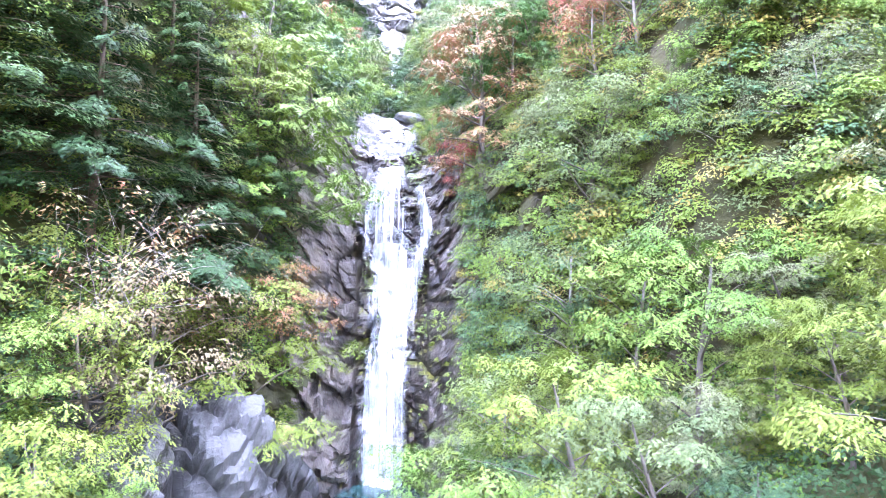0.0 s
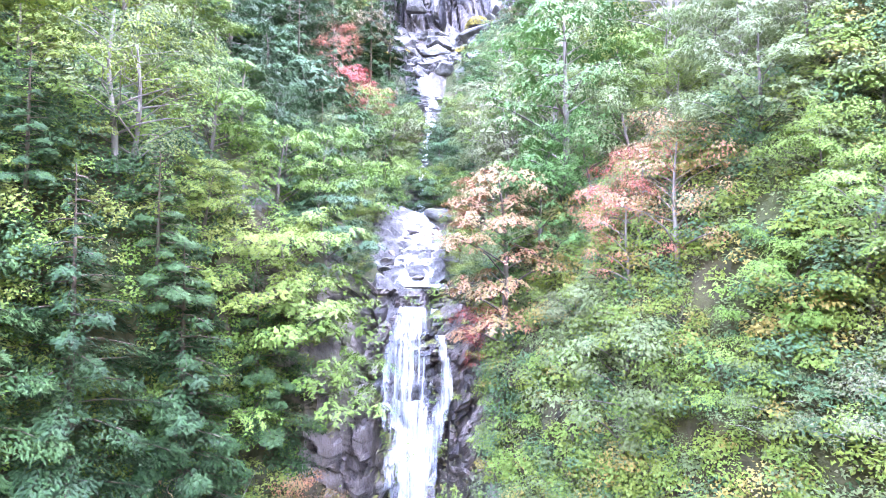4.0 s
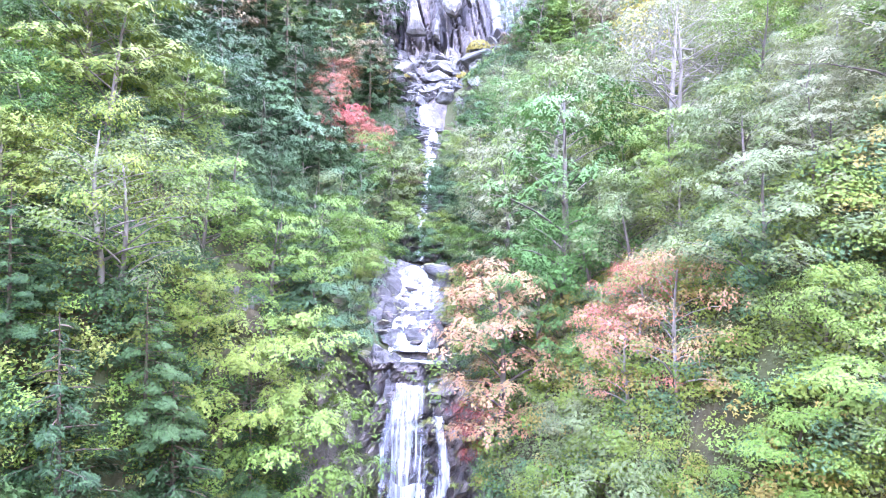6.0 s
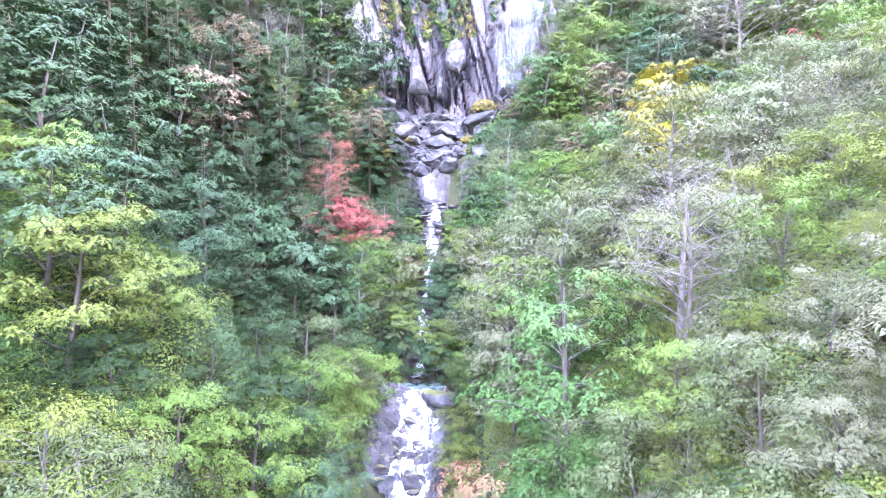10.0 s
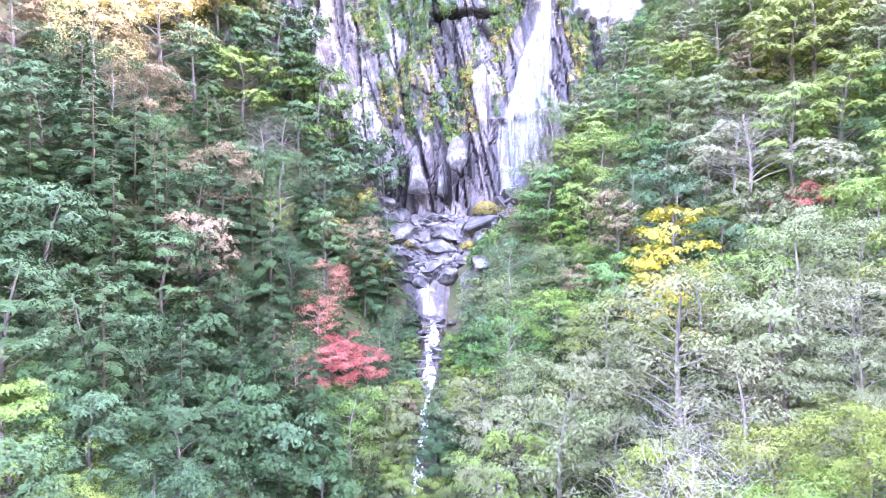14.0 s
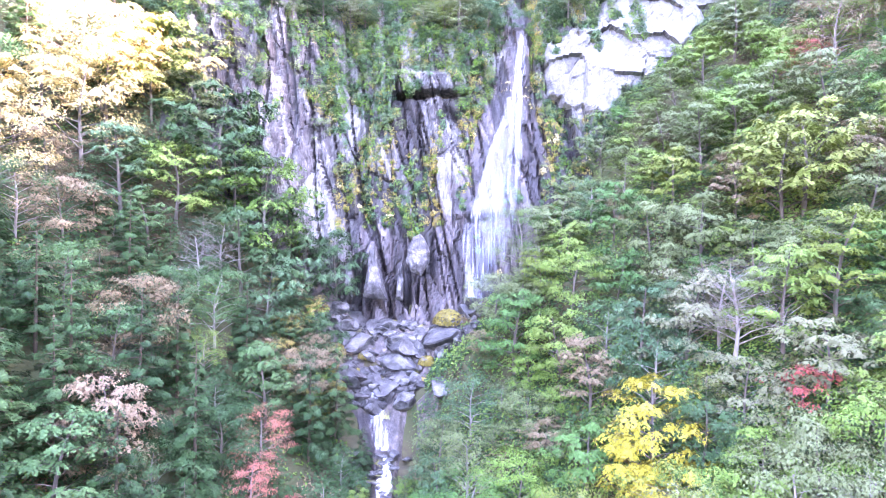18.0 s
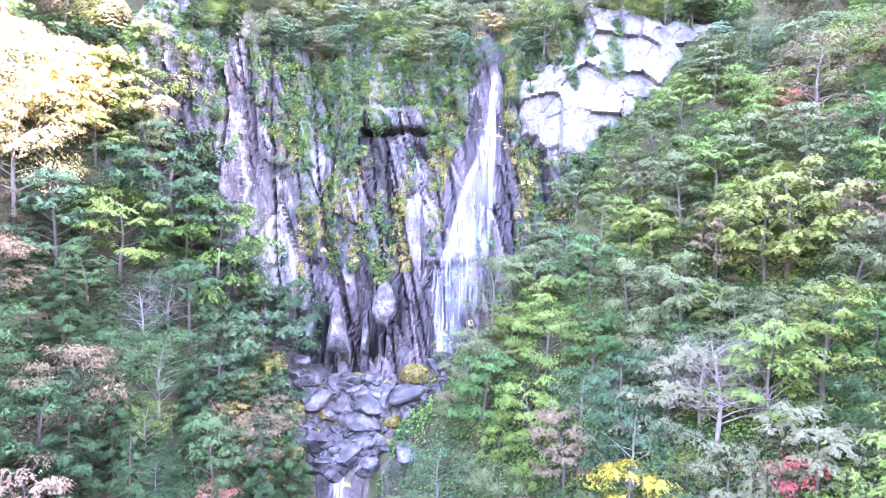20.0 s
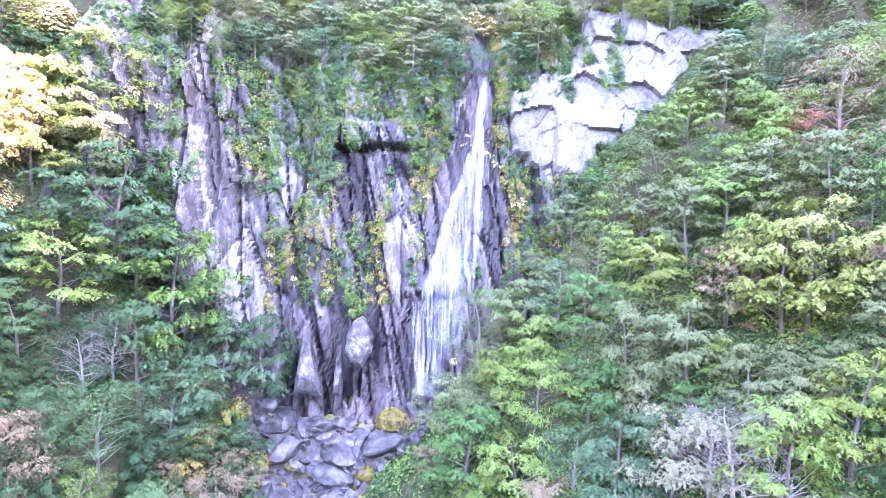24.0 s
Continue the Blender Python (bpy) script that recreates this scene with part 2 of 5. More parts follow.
ALL_Y, ALL_Z = STREAM_Y + HEAD_Y, STREAM_Z + HEAD_Z


def centre(y):
    return np.interp(y, CENTRE_Y, CENTRE_X)


def bend(x, y):
    """The lower fall's step curves forward on both sides of the fall."""
    b = np.where(x > -3, 1.15 * (x + 3), np.where(x < -6.5, 1.6 * (-6.5 - x), 0.0))
    return np.minimum(b, 19.0) * (1 - smooth(38, 60, y))


def along(x, y):
    return y + bend(x, y)


def rim_at(x):
    """Height of the head wall's rim."""
    return np.interp(x, (-40, -28, -16, 0, 8, 10, 14, 20, 28, 44), (80, 83, 82, 82, 81.5, 81.5, 83, 87, 92, 90))


def edge(x):
    """How far back the rim lies."""
    return 90.4 + 0.23 * rim_at(x) - 0.72 * np.maximum(0.0, -(x + 17)) + 0.02 * np.maximum(0.0, x - 16) ** 1.5


def height(x, y):
    x, y = np.asarray(x, float), np.asarray(y, float)
    s = along(x, y)
    dx = x - centre(y)
    a = np.abs(dx)
    steep = smooth(84, 92, y) * (1 - smooth(97, 101, y)) * 0.35
    k = np.where(dx < 0, 1.02 + steep, 0.78)
    wide = np.where(dx < 0, 3.0 + 5.0 * smooth(92, 96, y) * (1 - smooth(99, 102, y)), 3.0)
    k = k * (1 - 0.6 * smooth(104, 118, y))
    flank = k * np.maximum(a - wide, 0)
    h = np.interp(s, ALL_Y, ALL_Z) + flank
    # under the head wall the ground stays behind the rock face
    side = 35.5 + np.where(x < -6, 1.02 * np.maximum(-14 - x, 0), flank) + 0.3 * (y - 98)
    foot = np.interp(x, (12, 17.5, 26.7, 35, 44, 50), (44, 51, 69, 75.5, 87, 95)) + y - np.interp(x, (12, 17.5, 26.7, 35, 44, 50), (100, 101, 105.5, 107.5, 111.5, 114))
    side = np.where(x > 12, foot, side)
    behind = 38 + (y - 105.6 + 0.72 * np.maximum(0, -(x + 17))) / 0.2
    h = np.where((y > 98) & (y < 116) & (x > -42) & (x < 48), np.minimum(h, np.maximum(np.minimum(side, h), behind)), h)
    # the wooded slope above the rim
    h = np.where((x > -40) & (x < 50) & (y > edge(x)), np.minimum(h, rim_at(x) - 3.0 + 1.2 * (y - edge(x))), h)
    # an unseen eastern ridge, added and shaped to keep the gorge in shade
    top = 147.0 + 30 * (1 - smooth(20, 60, y)) + 45 * smooth(126, 142, y)
    r = np.clip((x - 60) / 90, 0, 1)
    h = np.where(x > 60, h * (1 - r) + top * r, h)
    h = np.where(x > 150, top - (x - 150) * 0.3, h)
    return np.where(x < -60, np.minimum(h, 78 + 0.5 * (-60 - x) + np.maximum(y - 60, 0) * 0.5), h)


def rough(x, y, f, seed=0.0):
    return noise.fractal(Vector((x * f, y * f, seed)), 1.0, 2.0, 4)


def mesh_object(name, verts, faces, mat, parent=None, smooth_shade=True):
    me = bpy.data.meshes.new(name)
    me.from_pydata([tuple(v) for v in verts], [], faces)
    me.materials.append(MATS[mat])
    if smooth_shade:
        me.shade_smooth()
    ob = new(name, me)
    ob.parent = parent
    return ob


def grid_faces(nu, nv):
    return [(j * nu + i, j * nu + i + 1, (j + 1) * nu + i + 1, (j + 1) * nu + i) for j in range(nv - 1) for i in range(nu - 1)]


xs = np.concatenate([np.arange(-400, -70, 15), np.arange(-70, -20, 1.5), np.arange(-20, 10, 0.8), np.arange(10, 70, 1.5), np.arange(70, 420, 10)])
ys = np.concatenate([np.arange(-300, 0, 15), np.arange(0, 18, 1.5), np.arange(18, 50, 0.7), np.arange(50, 98, 1.0),
                     np.arange(98, 116, 0.7), np.arange(116, 160, 2), np.arange(160, 620, 20)])
GX, GY = np.meshgrid(xs, ys)
GZ = height(GX, GY)
# behind the camera the valley is closed by its own far flank
GZ = np.maximum(GZ, np.where(GY < -60, (-60 - GY) * 0.8 - 30, -99))
verts = []
for x, y, z in zip(GX.ravel(), GY.ravel(), GZ.ravel()):
    d = 0.7 * rough(x, y, 0.12)
    back = 1.9 if -14 < x < 4.5 and 38.5 < float(along(x, y)) < 49 and y < 52 else 0.0
    verts.append((x + d * (back == 0), y + 0.7 * rough(x, y, 0.15, 5) * (back == 0) + back, z + 0.8 * d - 0.4))
ground = tagged(mesh_object("ground", verts, grid_faces(len(xs), len(ys)), "forest_floor"),
                "steep forested gorge floor of dark leaf litter and soil", "ground", kind="structure")

# ---- trees ----
rng = np.random.default_rng(7)


def tube(path, radii, sides=6):
    """Verts and faces of a tapered tube along a path."""
    v, f = [], []
    path = [Vector(p) for p in path]
    for i, (p, r) in enumerate(zip(path, radii)):
        r = float(r)
        d = (path[min(i + 1, len(path) - 1)] - path[max(i - 1, 0)]).normalized()
        side = d.cross(Vector((0.3, 1, 0.1))).normalized()
        up = d.cross(side)
        for k in range(sides):
            a = 2 * math.pi * k / sides
            v.append(p + r * (math.cos(a) * side + math.sin(a) * up))
    for i in range(len(path) - 1):
        for k in range(sides):
            k2 = (k + 1) % sides
            f.append((i * sides + k, i * sides + k2, (i + 1) * sides + k2, (i + 1) * sides + k))
    return v, f


def merge(parts):
    v, f = [], []
    for pv, pf in parts:
        o = len(v)
        v += list(pv)
        f += [tuple(i + o for i in q) for q in pf]
    return v, f


def sprays(centres, normals, size, r, aspect=0.5, out=None, full=False):
    """Leaf sprays at the given places, facing about the given ways and pointing outwards. full: folded four-cornered sprays."""
    n = len(centres)
    nv = normals / np.linalg.norm(normals, axis=1, keepdims=True)
    t = r.normal(size=(n, 3)) * 0.55 + out if out is not None else r.normal(size=(n, 3))
    t -= (t * nv).sum(1, keepdims=True) * nv
    t /= np.linalg.norm(t, axis=1, keepdims=True) + 1e-9
    s = np.cross(nv, t)
    L = size * r.uniform(0.6, 1.35, (n, 1))
    Wd = L * aspect
    if full:
        P = np.stack([centres - t * L, centres + s * Wd - nv * L * 0.12, centres + t * L - nv * L * 0.2, centres - s * Wd - nv * L * 0.12], 1)
        return P.reshape(-1, 3), [(4 * i, 4 * i + 1, 4 * i + 2, 4 * i + 3) for i in range(n)]
    P = np.stack([centres - t * L * 0.8 + s * Wd * 1.15, centres + t * L * 1.2 - nv * L * 0.25, centres - t * L * 0.8 - s * Wd * 1.15], 1)
    return P.reshape(-1, 3), [(3 * i, 3 * i + 1, 3 * i + 2) for i in range(n)]


def broadleaf(seed, H, R, count, size, base=0.3, flat=0.32, tiers=16, bark="bark_grey", leaf="leaf_green", name="broadleaf_tree", sparse=False, top=1.0, clump=False):
    """A broadleaf tree: bent trunk, rising limbs, and leaf sprays in flat uneven pads round the limbs' ends."""
    r = np.random.default_rng(seed)
    tree = new(name)
    lean = r.uniform(-0.12, 0.12, 2)
    tp = [(lean[0] * H * u * u + 0.2 * math.sin(5 * u + seed), lean[1] * H * u * u, H * 0.92 * u - 0.8 * (u == 0)) for u in np.linspace(0, 1, 8)]
    rad = [0.02 * H * (1 - 0.85 * u) + 0.02 for u in np.linspace(0, 1, 8)]
    v, f = tube(tp, rad, 7)
    part_mesh("trunk", v, f, bark, tree)
    limbs, pads = [], []
    for i in range(tiers):
        u = base + (1 - base) * (i + r.uniform(0, 0.9)) / tiers
        u = min(u, 0.97)
        p0 = Vector([np.interp(u, np.linspace(0, 1, 8), [q[k] for q in tp]) for k in range(3)])
        ang = i * 2.4 + r.uniform(-0.5, 0.5)
        env = math.sqrt(max(0.05, 1 - ((u - base) / (1.02 - base) - 0.35) ** 2 / 0.55)) * top
        ln = R * env * r.uniform(0.65, 1.12)
        rise = r.uniform(0.15, 0.55) * ln
        d = Vector((math.cos(ang), math.sin(ang), 0))
        side = Vector((-d.y, d.x, 0)) * r.uniform(-0.25, 0.25) * ln
        pts = [p0, p0 + d * ln * 0.35 + Vector((0, 0, rise * 0.55)), p0 + d * ln * 0.7 + side * 0.6 + Vector((0, 0, rise * 0.9)), p0 + d * ln + side + Vector((0, 0, rise))]
        r0 = 0.009 * H * (1.15 - u)
        limbs.append(tube(pts, [r0, r0 * 0.7, r0 * 0.45, r0 * 0.15], 4 if sparse else 3))
        inner = pts[1].lerp(pts[2], 0.4)
        if clump:
            for w, q in ((0.6, pts[2].lerp(pts[1], 0.3)), (1.0, pts[3])):
                pads.append((q + Vector([float(w_) for w_ in r.normal(size=3) * 0.06 * R]), R * r.uniform(0.2, 0.36) * (0.85 + 0.2 * w)))
        across = Vector((-d.y, d.x, 0))
        for w, q in () if clump else ((0.5, inner), (0.75, pts[2] + across * 0.16 * R), (0.8, pts[2] - across * 0.18 * R), (1.0, pts[3])):
            pads.append((q + Vector([float(w_) for w_ in r.normal(size=3) * 0.06 * R]), R * r.uniform(0.20, 0.33) * (0.8 + 0.3 * w)))
            if sparse:
                for _ in range(3):
                    e = q + Vector((r.normal() * 0.3 * R, r.normal() * 0.3 * R, abs(r.normal()) * 0.25 * R))
                    limbs.append(tube([q, q.lerp(e, 0.5) + Vector((0, 0, 0.1)), e], [r0 * 0.3, r0 * 0.2, r0 * 0.08], 3))
    pads.append((Vector(tp[-1]) + Vector((0, 0, 0.05 * H)), R * 0.35))
    v, f = merge(limbs)
    part_mesh("branchwork", v, f, bark, tree)
    tot = sum(p[1] ** 2 for p in pads)
    cs, ns, outs = [], [], []
    for q, pr in pads:
        m = max(6, int(count * pr * pr / tot))
        away = np.array([q.x, q.y]) / (math.hypot(q.x, q.y) + 0.1)
        if clump:
            d = r.normal(size=(m, 3)) + np.array([0.5 * away[0], 0.5 * away[1], 0.35])
            d /= np.linalg.norm(d, axis=1, keepdims=True)
            d[:, 2] = np.where(d[:, 2] < -0.35, -d[:, 2], d[:, 2])
            lump = 1 + 0.25 * np.sin(4 * np.arctan2(d[:, 1], d[:, 0]) + pr * 9) * np.cos(3 * d[:, 2])
            cs.append(np.array(q) + d * (pr * r.uniform(0.6, 1.05, m) * lump)[:, None] * np.array([1.05, 1.05, 0.72]))
            ns.append(d * 0.9 + r.normal(0, 0.24, (m, 3)) + np.array([0, 0, 0.5]))
            outs.append(np.stack([d[:, 0] + 0.4 * away[0], d[:, 1] + 0.4 * away[1], -0.35 + 0 * d[:, 2]], 1))
            continue
        # a layered bough: twigs fan out from the limb and droop towards their tips
        k = int(r.integers(9, 15))
        face_ = math.atan2(away[1], away[0])
        fan = face_ + np.linspace(-2.3, 2.3, k) + r.normal(0, 0.18, k)
        reach = pr * r.uniform(0.65, 1.2, k) * (0.75 + 0.35 * np.cos(fan - face_))
        pick_ = r.integers(0, k, m)
        t = r.uniform(0, 1, m) ** 0.62
        g, ln_ = fan[pick_], reach[pick_]
        lat = r.normal(0, 0.13, m) * pr * (1.15 - 0.7 * t)
        cx_, sx_ = np.cos(g), np.sin(g)
        x, y = cx_ * t * ln_ - sx_ * lat, sx_ * t * ln_ + cx_ * lat
        z = flat * 0.5 * pr * (1 - t) - 0.30 * pr * t * t - 0.2 * np.abs(lat) + r.normal(0, 0.05 + 0.04 * flat, m) * pr
        cs.append(np.stack([q.x + x, q.y + y, q.z + z], 1))
        ns.append(np.stack([cx_ * (0.15 + 0.55 * t) + 0.3 * away[0] + r.normal(0, 0.26, m), sx_ * (0.15 + 0.55 * t) + 0.3 * away[1] + r.normal(0, 0.26, m), np.ones(m)], 1))
        outs.append(np.stack([1.2 * cx_ - 0.5 * np.sign(lat) * sx_, 1.2 * sx_ + 0.5 * np.sign(lat) * cx_, np.full(m, -0.25)], 1))
    v, f = sprays(np.concatenate(cs), np.concatenate(ns), size, r, 0.45, np.concatenate(outs))
    part_mesh("crown", v, f, leaf, tree)
    return tree


def conifer(seed, H, R, count, size, leaf="leaf_fir", name="conifer_tree"):
    """A fir: straight trunk, whorls of drooping boughs with flat needle sprays."""
    r = np.random.default_rng(seed)
    tree = new(name)
    v, f = tube([(0.1 * math.sin(3 * u), 0, H * u - 0.8 * (u == 0)) for u in np.linspace(0, 1, 7)], [0.016 * H * (1 - 0.93 * u) for u in np.linspace(0, 1, 7)], 7)
    part_mesh("trunk", v, f, "bark_dark", tree)
    limbs, cs, ns, outs = [], [], [], []
    n = 64 if count > 9000 else 46
    for i in range(n):
        u = 0.14 + 0.84 * i / n
        ln = R * (1 - u) ** 0.8 * r.uniform(0.75, 1.15) + 0.25
        a = i * 2.39996 + r.uniform(-0.3, 0.3)
        d = Vector((math.cos(a), math.sin(a), 0))
        p0 = Vector((0, 0, H * u))
        droop = r.uniform(0.12, 0.45)
        pts = [p0 + d * ln * w + Vector((0, 0, ln * (0.12 * w - droop * w * w))) for w in (0, 0.35, 0.7, 1.0)]
        limbs.append(tube(pts, [0.05, 0.04, 0.025, 0.01], 3))
        m = max(8, int(count * ln * ln / (n * R * R * 0.33)))
        w = np.sqrt(r.uniform(0.02, 1, m))
        half = (0.42 * (1 - w) + 0.1) * ln
        off = r.uniform(-1, 1, m) * half
        x = d.x * ln * w - d.y * off
        y = d.y * ln * w + d.x * off
        z = p0.z + ln * (0.12 * w - droop * w * w) - np.abs(off) * 0.45 + r.normal(0, 0.12, m)
        cs.append(np.stack([x, y, z], 1))
        outs.append(np.stack([d.x + 0 * w - d.y * np.sign(off) * 0.8, d.y + 0 * w + d.x * np.sign(off) * 0.8, np.full(m, -0.3)], 1))
        ns.append(np.stack([d.x * 0.7 * w + r.normal(0, 0.3, m), d.y * 0.7 * w + r.normal(0, 0.3, m), np.ones(m)], 1))
    v, f = merge(limbs)
    part_mesh("branchwork", v, f, "bark_dark", tree)
    v, f = sprays(np.concatenate(cs), np.concatenate(ns), size, r, 0.3, np.concatenate(outs))
    part_mesh("crown", v, f, leaf, tree)
    return tree


def part_mesh(name, verts, faces, mat, parent, label=""):
    ob = mesh_object(name, verts, faces, mat, parent)
    if label:
        ob["label"] = label
    return ob


def stand(tree, x, y, s=1.0, turn=0.0, leaf=None, sink=0.0, z=None):
    """Plants a copy of a tree on the slope."""
    zz = float(height(x, y)) - 0.5 if z is None else z
    m = Matrix.LocRotScale((x, y, zz - sink), Euler((0, 0, turn)), (s, s, s * (0.92 + 0.16 * ((x * 7.3 + y * 3.1) % 1.0))))
    t = copy_thing(tree, m)
    if leaf:
        for c in t.children:
            if c.name.startswith("crown"):
                c.material_slots[0].link = "OBJECT"
                c.material_slots[0].material = MATS[leaf]
    return t

KINDS = {
    "wide": broadleaf(11, 8.5, 4.7, 8200, 0.128, 0.12, 0.30, 18, "bark_mid", name="broadleaf_tree"),
    "tall": broadleaf(12, 11.5, 4.2, 8800, 0.128, 0.10, 0.32, 24, "bark_mid", name="broadleaf_tree"),
    "round": broadleaf(13, 7.0, 4.0, 7000, 0.11, 0.05, 0.5, 20, "bark_mid", name="bushy_tree", clump=True),
    "dense": broadleaf(17, 8.5, 4.3, 8600, 0.124, 0.05, 0.42, 24, "bark_mid", name="bushy_tree"),
    "thin": broadleaf(14, 9.0, 4.5, 5400, 0.10, 0.12, 0.45, 24, "bark_grey", sparse=True, name="sparse_tree", clump=True),
    "bare": broadleaf(18, 9.5, 4.0, 700, 0.08, 0.25, 0.45, 26, "bark_pale", leaf="leaf_brown", sparse=True, name="bare_tree"),
    "shrub": broadleaf(15, 3.6, 2.5, 1600, 0.12, 0.04, 0.5, 16, "bark_mid", name="shrub", clump=True),
    "fir": conifer(16, 13.0, 3.8, 8200, 0.155),
    "spire": conifer(19, 15.0, 3.1, 7000, 0.155),
    # finer foliage for the trees that the camera passes nearest
    "near_wide": broadleaf(31, 9.0, 5.0, 14500, 0.094, 0.08, 0.34, 20, "bark_mid", name="maple_tree"),
    "near_round": broadleaf(32, 6.5, 4.0, 8600, 0.09, 0.04, 0.42, 24, "bark_mid", name="maple_tree", clump=True),
    "near_thin": broadleaf(33, 8.5, 4.4, 7400, 0.08, 0.12, 0.4, 24, "bark_grey", sparse=True, name="sparse_tree", clump=True),
    "near_tall": broadleaf(36, 12.5, 4.6, 15500, 0.098, 0.05, 0.34, 30, "bark_mid", name="maple_tree"),
    "near_bare": broadleaf(35, 7.0, 4.2, 2400, 0.085, 0.22, 0.45, 24, "bark_grey", leaf="leaf_pink", sparse=True, name="bare_tree"),
    "near_fir": conifer(34, 15.0, 5.2, 23000, 0.115),
    "fine_wide": broadleaf(41, 8.5, 4.6, 22000, 0.070, 0.06, 0.32, 20, "bark_mid", name="maple_tree"),
    "fine_round": broadleaf(42, 6.2, 3.8, 15000, 0.066, 0.03, 0.42, 22, "bark_mid", name="maple_tree"),
}
TALL = {"wide": 8.5, "tall": 11.5, "round": 7.0, "dense": 8.5, "thin": 9.0, "bare": 9.5, "shrub": 3.6, "fir": 13.0, "spire": 15.0,
        "near_wide": 9.0, "fine_wide": 8.5, "fine_round": 6.2, "near_round": 6.5, "near_thin": 8.5, "near_bare": 7.0, "near_tall": 12.5, "near_fir": 15.0}
HUE = {"leaf_green": "green", "leaf_deep": "dark green", "leaf_emerald": "emerald green", "leaf_lime": "yellow-green", "leaf_grey": "grey-green", "leaf_pale": "pale green",
       "leaf_teal": "blue-green", "leaf_yellow": "bright yellow", "leaf_gold": "golden", "leaf_red": "crimson", "leaf_pink": "salmon-pink",
       "leaf_brown": "brownish", "leaf_moss": "mossy golden", "leaf_needle": "dark green", "leaf_fir": "dark green"}
FORM = {"wide": "spreading broadleaf tree with layered boughs", "tall": "tall broadleaf tree with layered boughs", "round": "rounded broadleaf tree",
        "dense": "dense broadleaf tree", "thin": "thin-leaved tree with pale limbs", "bare": "nearly bare tree with pale limbs", "shrub": "leafy shrub",
        "fir": "fir with drooping boughs", "spire": "slender fir", "near_wide": "spreading broadleaf tree with layered boughs",
        "fine_wide": "spreading maple with layered boughs", "fine_round": "rounded leafy maple",
        "near_round": "rounded broadleaf tree", "near_thin": "thin-leaved tree with pale limbs", "near_tall": "tall broadleaf tree with layered boughs", "near_bare": "nearly bare tree with pale limbs", "near_fir": "fir with drooping boughs"}
planted = []


def plant(kind, leaf, x, y, s=1.0, turn=None, sink=0.0, reach=None, z=None):
    """One tree or shrub on the slope at x, y."""
    turn = (x * 1.7 + y * 2.3) % 6.28 if turn is None else turn
    t = stand(KINDS[kind], x, y, s, turn, leaf, sink, z)
    where = "on the western slope" if x < float(centre(y)) else "on the eastern slope"
    cat = "shrub" if kind == "shrub" else "tree"
    tagged(t, f"{HUE[leaf]} {FORM[kind]} {where}", cat, "trees and shrubs on the gorge slopes")
    planted.append((x, y, (reach or 3.2) * s))
    return t


def crown(kind, leaf, x, y, z, s=1.0):
    """A tree whose crown's middle is at x, y, z: its foot is sought up the slope behind it."""
    want = 0.62 * TALL[kind] * s
    best = min(((abs(z - want - float(height(x + d * 0.35 * np.sign(x + 6), y + d))), d) for d in np.arange(-3, 5.1, 0.5)))
    d = best[1]
    fx, fy = x + d * 0.35 * np.sign(x + 6), y + d
    need = (z - float(height(fx, fy)) + 0.5) / (0.62 * TALL[kind])
    return plant(kind, leaf, float(fx), float(fy), float(np.clip(need, 0.55 * s, 1.6 * s)))


# -- trees that stand out, from the mouth of the gorge upwards
crown("fine_round", "leaf_lime", -13.6, 18.8, -18.7, 0.9)
crown("fine_round", "leaf_lime", -14.6, 20.6, -22.5, 0.7)
crown("fine_round", "leaf_lime", -15.5, 17.0, -23.0, 0.8)
crown("fine_wide", "leaf_lime", -10.1, 26.6, -18.1, 0.7)
crown("fine_round", "leaf_gold", -9.4, 25.9, -21.2, 0.4)
crown("near_thin", "leaf_brown", -12.4, 21.1, -16.2, 0.6)
crown("near_bare", "leaf_pink", -13.9, 21.2, -10.6, 0.75)
crown("near_fir", "leaf_fir", -17.5, 28.0, -5.0, 1.0)
crown("near_fir", "leaf_fir", -14.5, 31.0, -8.0, 0.9)
crown("near_fir", "leaf_fir", -21.0, 25.0, -2.0, 1.0)
crown("near_fir", "leaf_fir", -12.0, 34.0, -6.0, 0.8)
crown("near_fir", "leaf_fir", -20.0, 29.0, 2.0, 0.9)
crown("near_fir", "leaf_fir", -13.5, 28.0, -9.0, 0.7)
crown("near_fir", "leaf_fir", -16.5, 33.0, 0.0, 0.8)
crown("near_fir", "leaf_fir", -25.0, 27.0, 4.0, 0.9)
crown("fine_wide", "leaf_green", 9.0, 24.7, -17.1, 0.8)
crown("fine_wide", "leaf_lime", 12.5, 22.5, -20.5, 0.8)
crown("fine_round", "leaf_teal", 8.5, 20.5, -24.0, 0.9)
crown("fine_wide", "leaf_lime", 15.5, 24.0, -15.5, 0.8)
crown("fine_round", "leaf_teal", 2.6, 28.5, -25.0, 0.8)
crown("near_round", "leaf_teal", 1.4, 32.8, -18.5, 0.75)
crown("near_thin", "leaf_grey", 5.5, 31.0, -16.0, 0.7)
crown("near_thin", "leaf_grey", 9.0, 33.6, -11.0, 0.8)
crown("near_thin", "leaf_pale", 17.2, 27.4, -13.9, 0.8)
crown("fine_wide", "leaf_green", 12.2, 26.9, -3.0, 0.8)
crown("fine_wide", "leaf_green", 17.5, 24.5, -6.0, 0.9)
crown("near_round", "leaf_grey", 6.3, 30.0, -6.9, 0.9)
crown("near_thin", "leaf_pale", 14.9, 26.5, -7.7, 0.8)
crown("fine_wide", "leaf_green", 15.2, 27.8, 0.1, 0.8)
crown("near_thin", "leaf_pink", 7.5, 32.9, -1.0, 0.7)
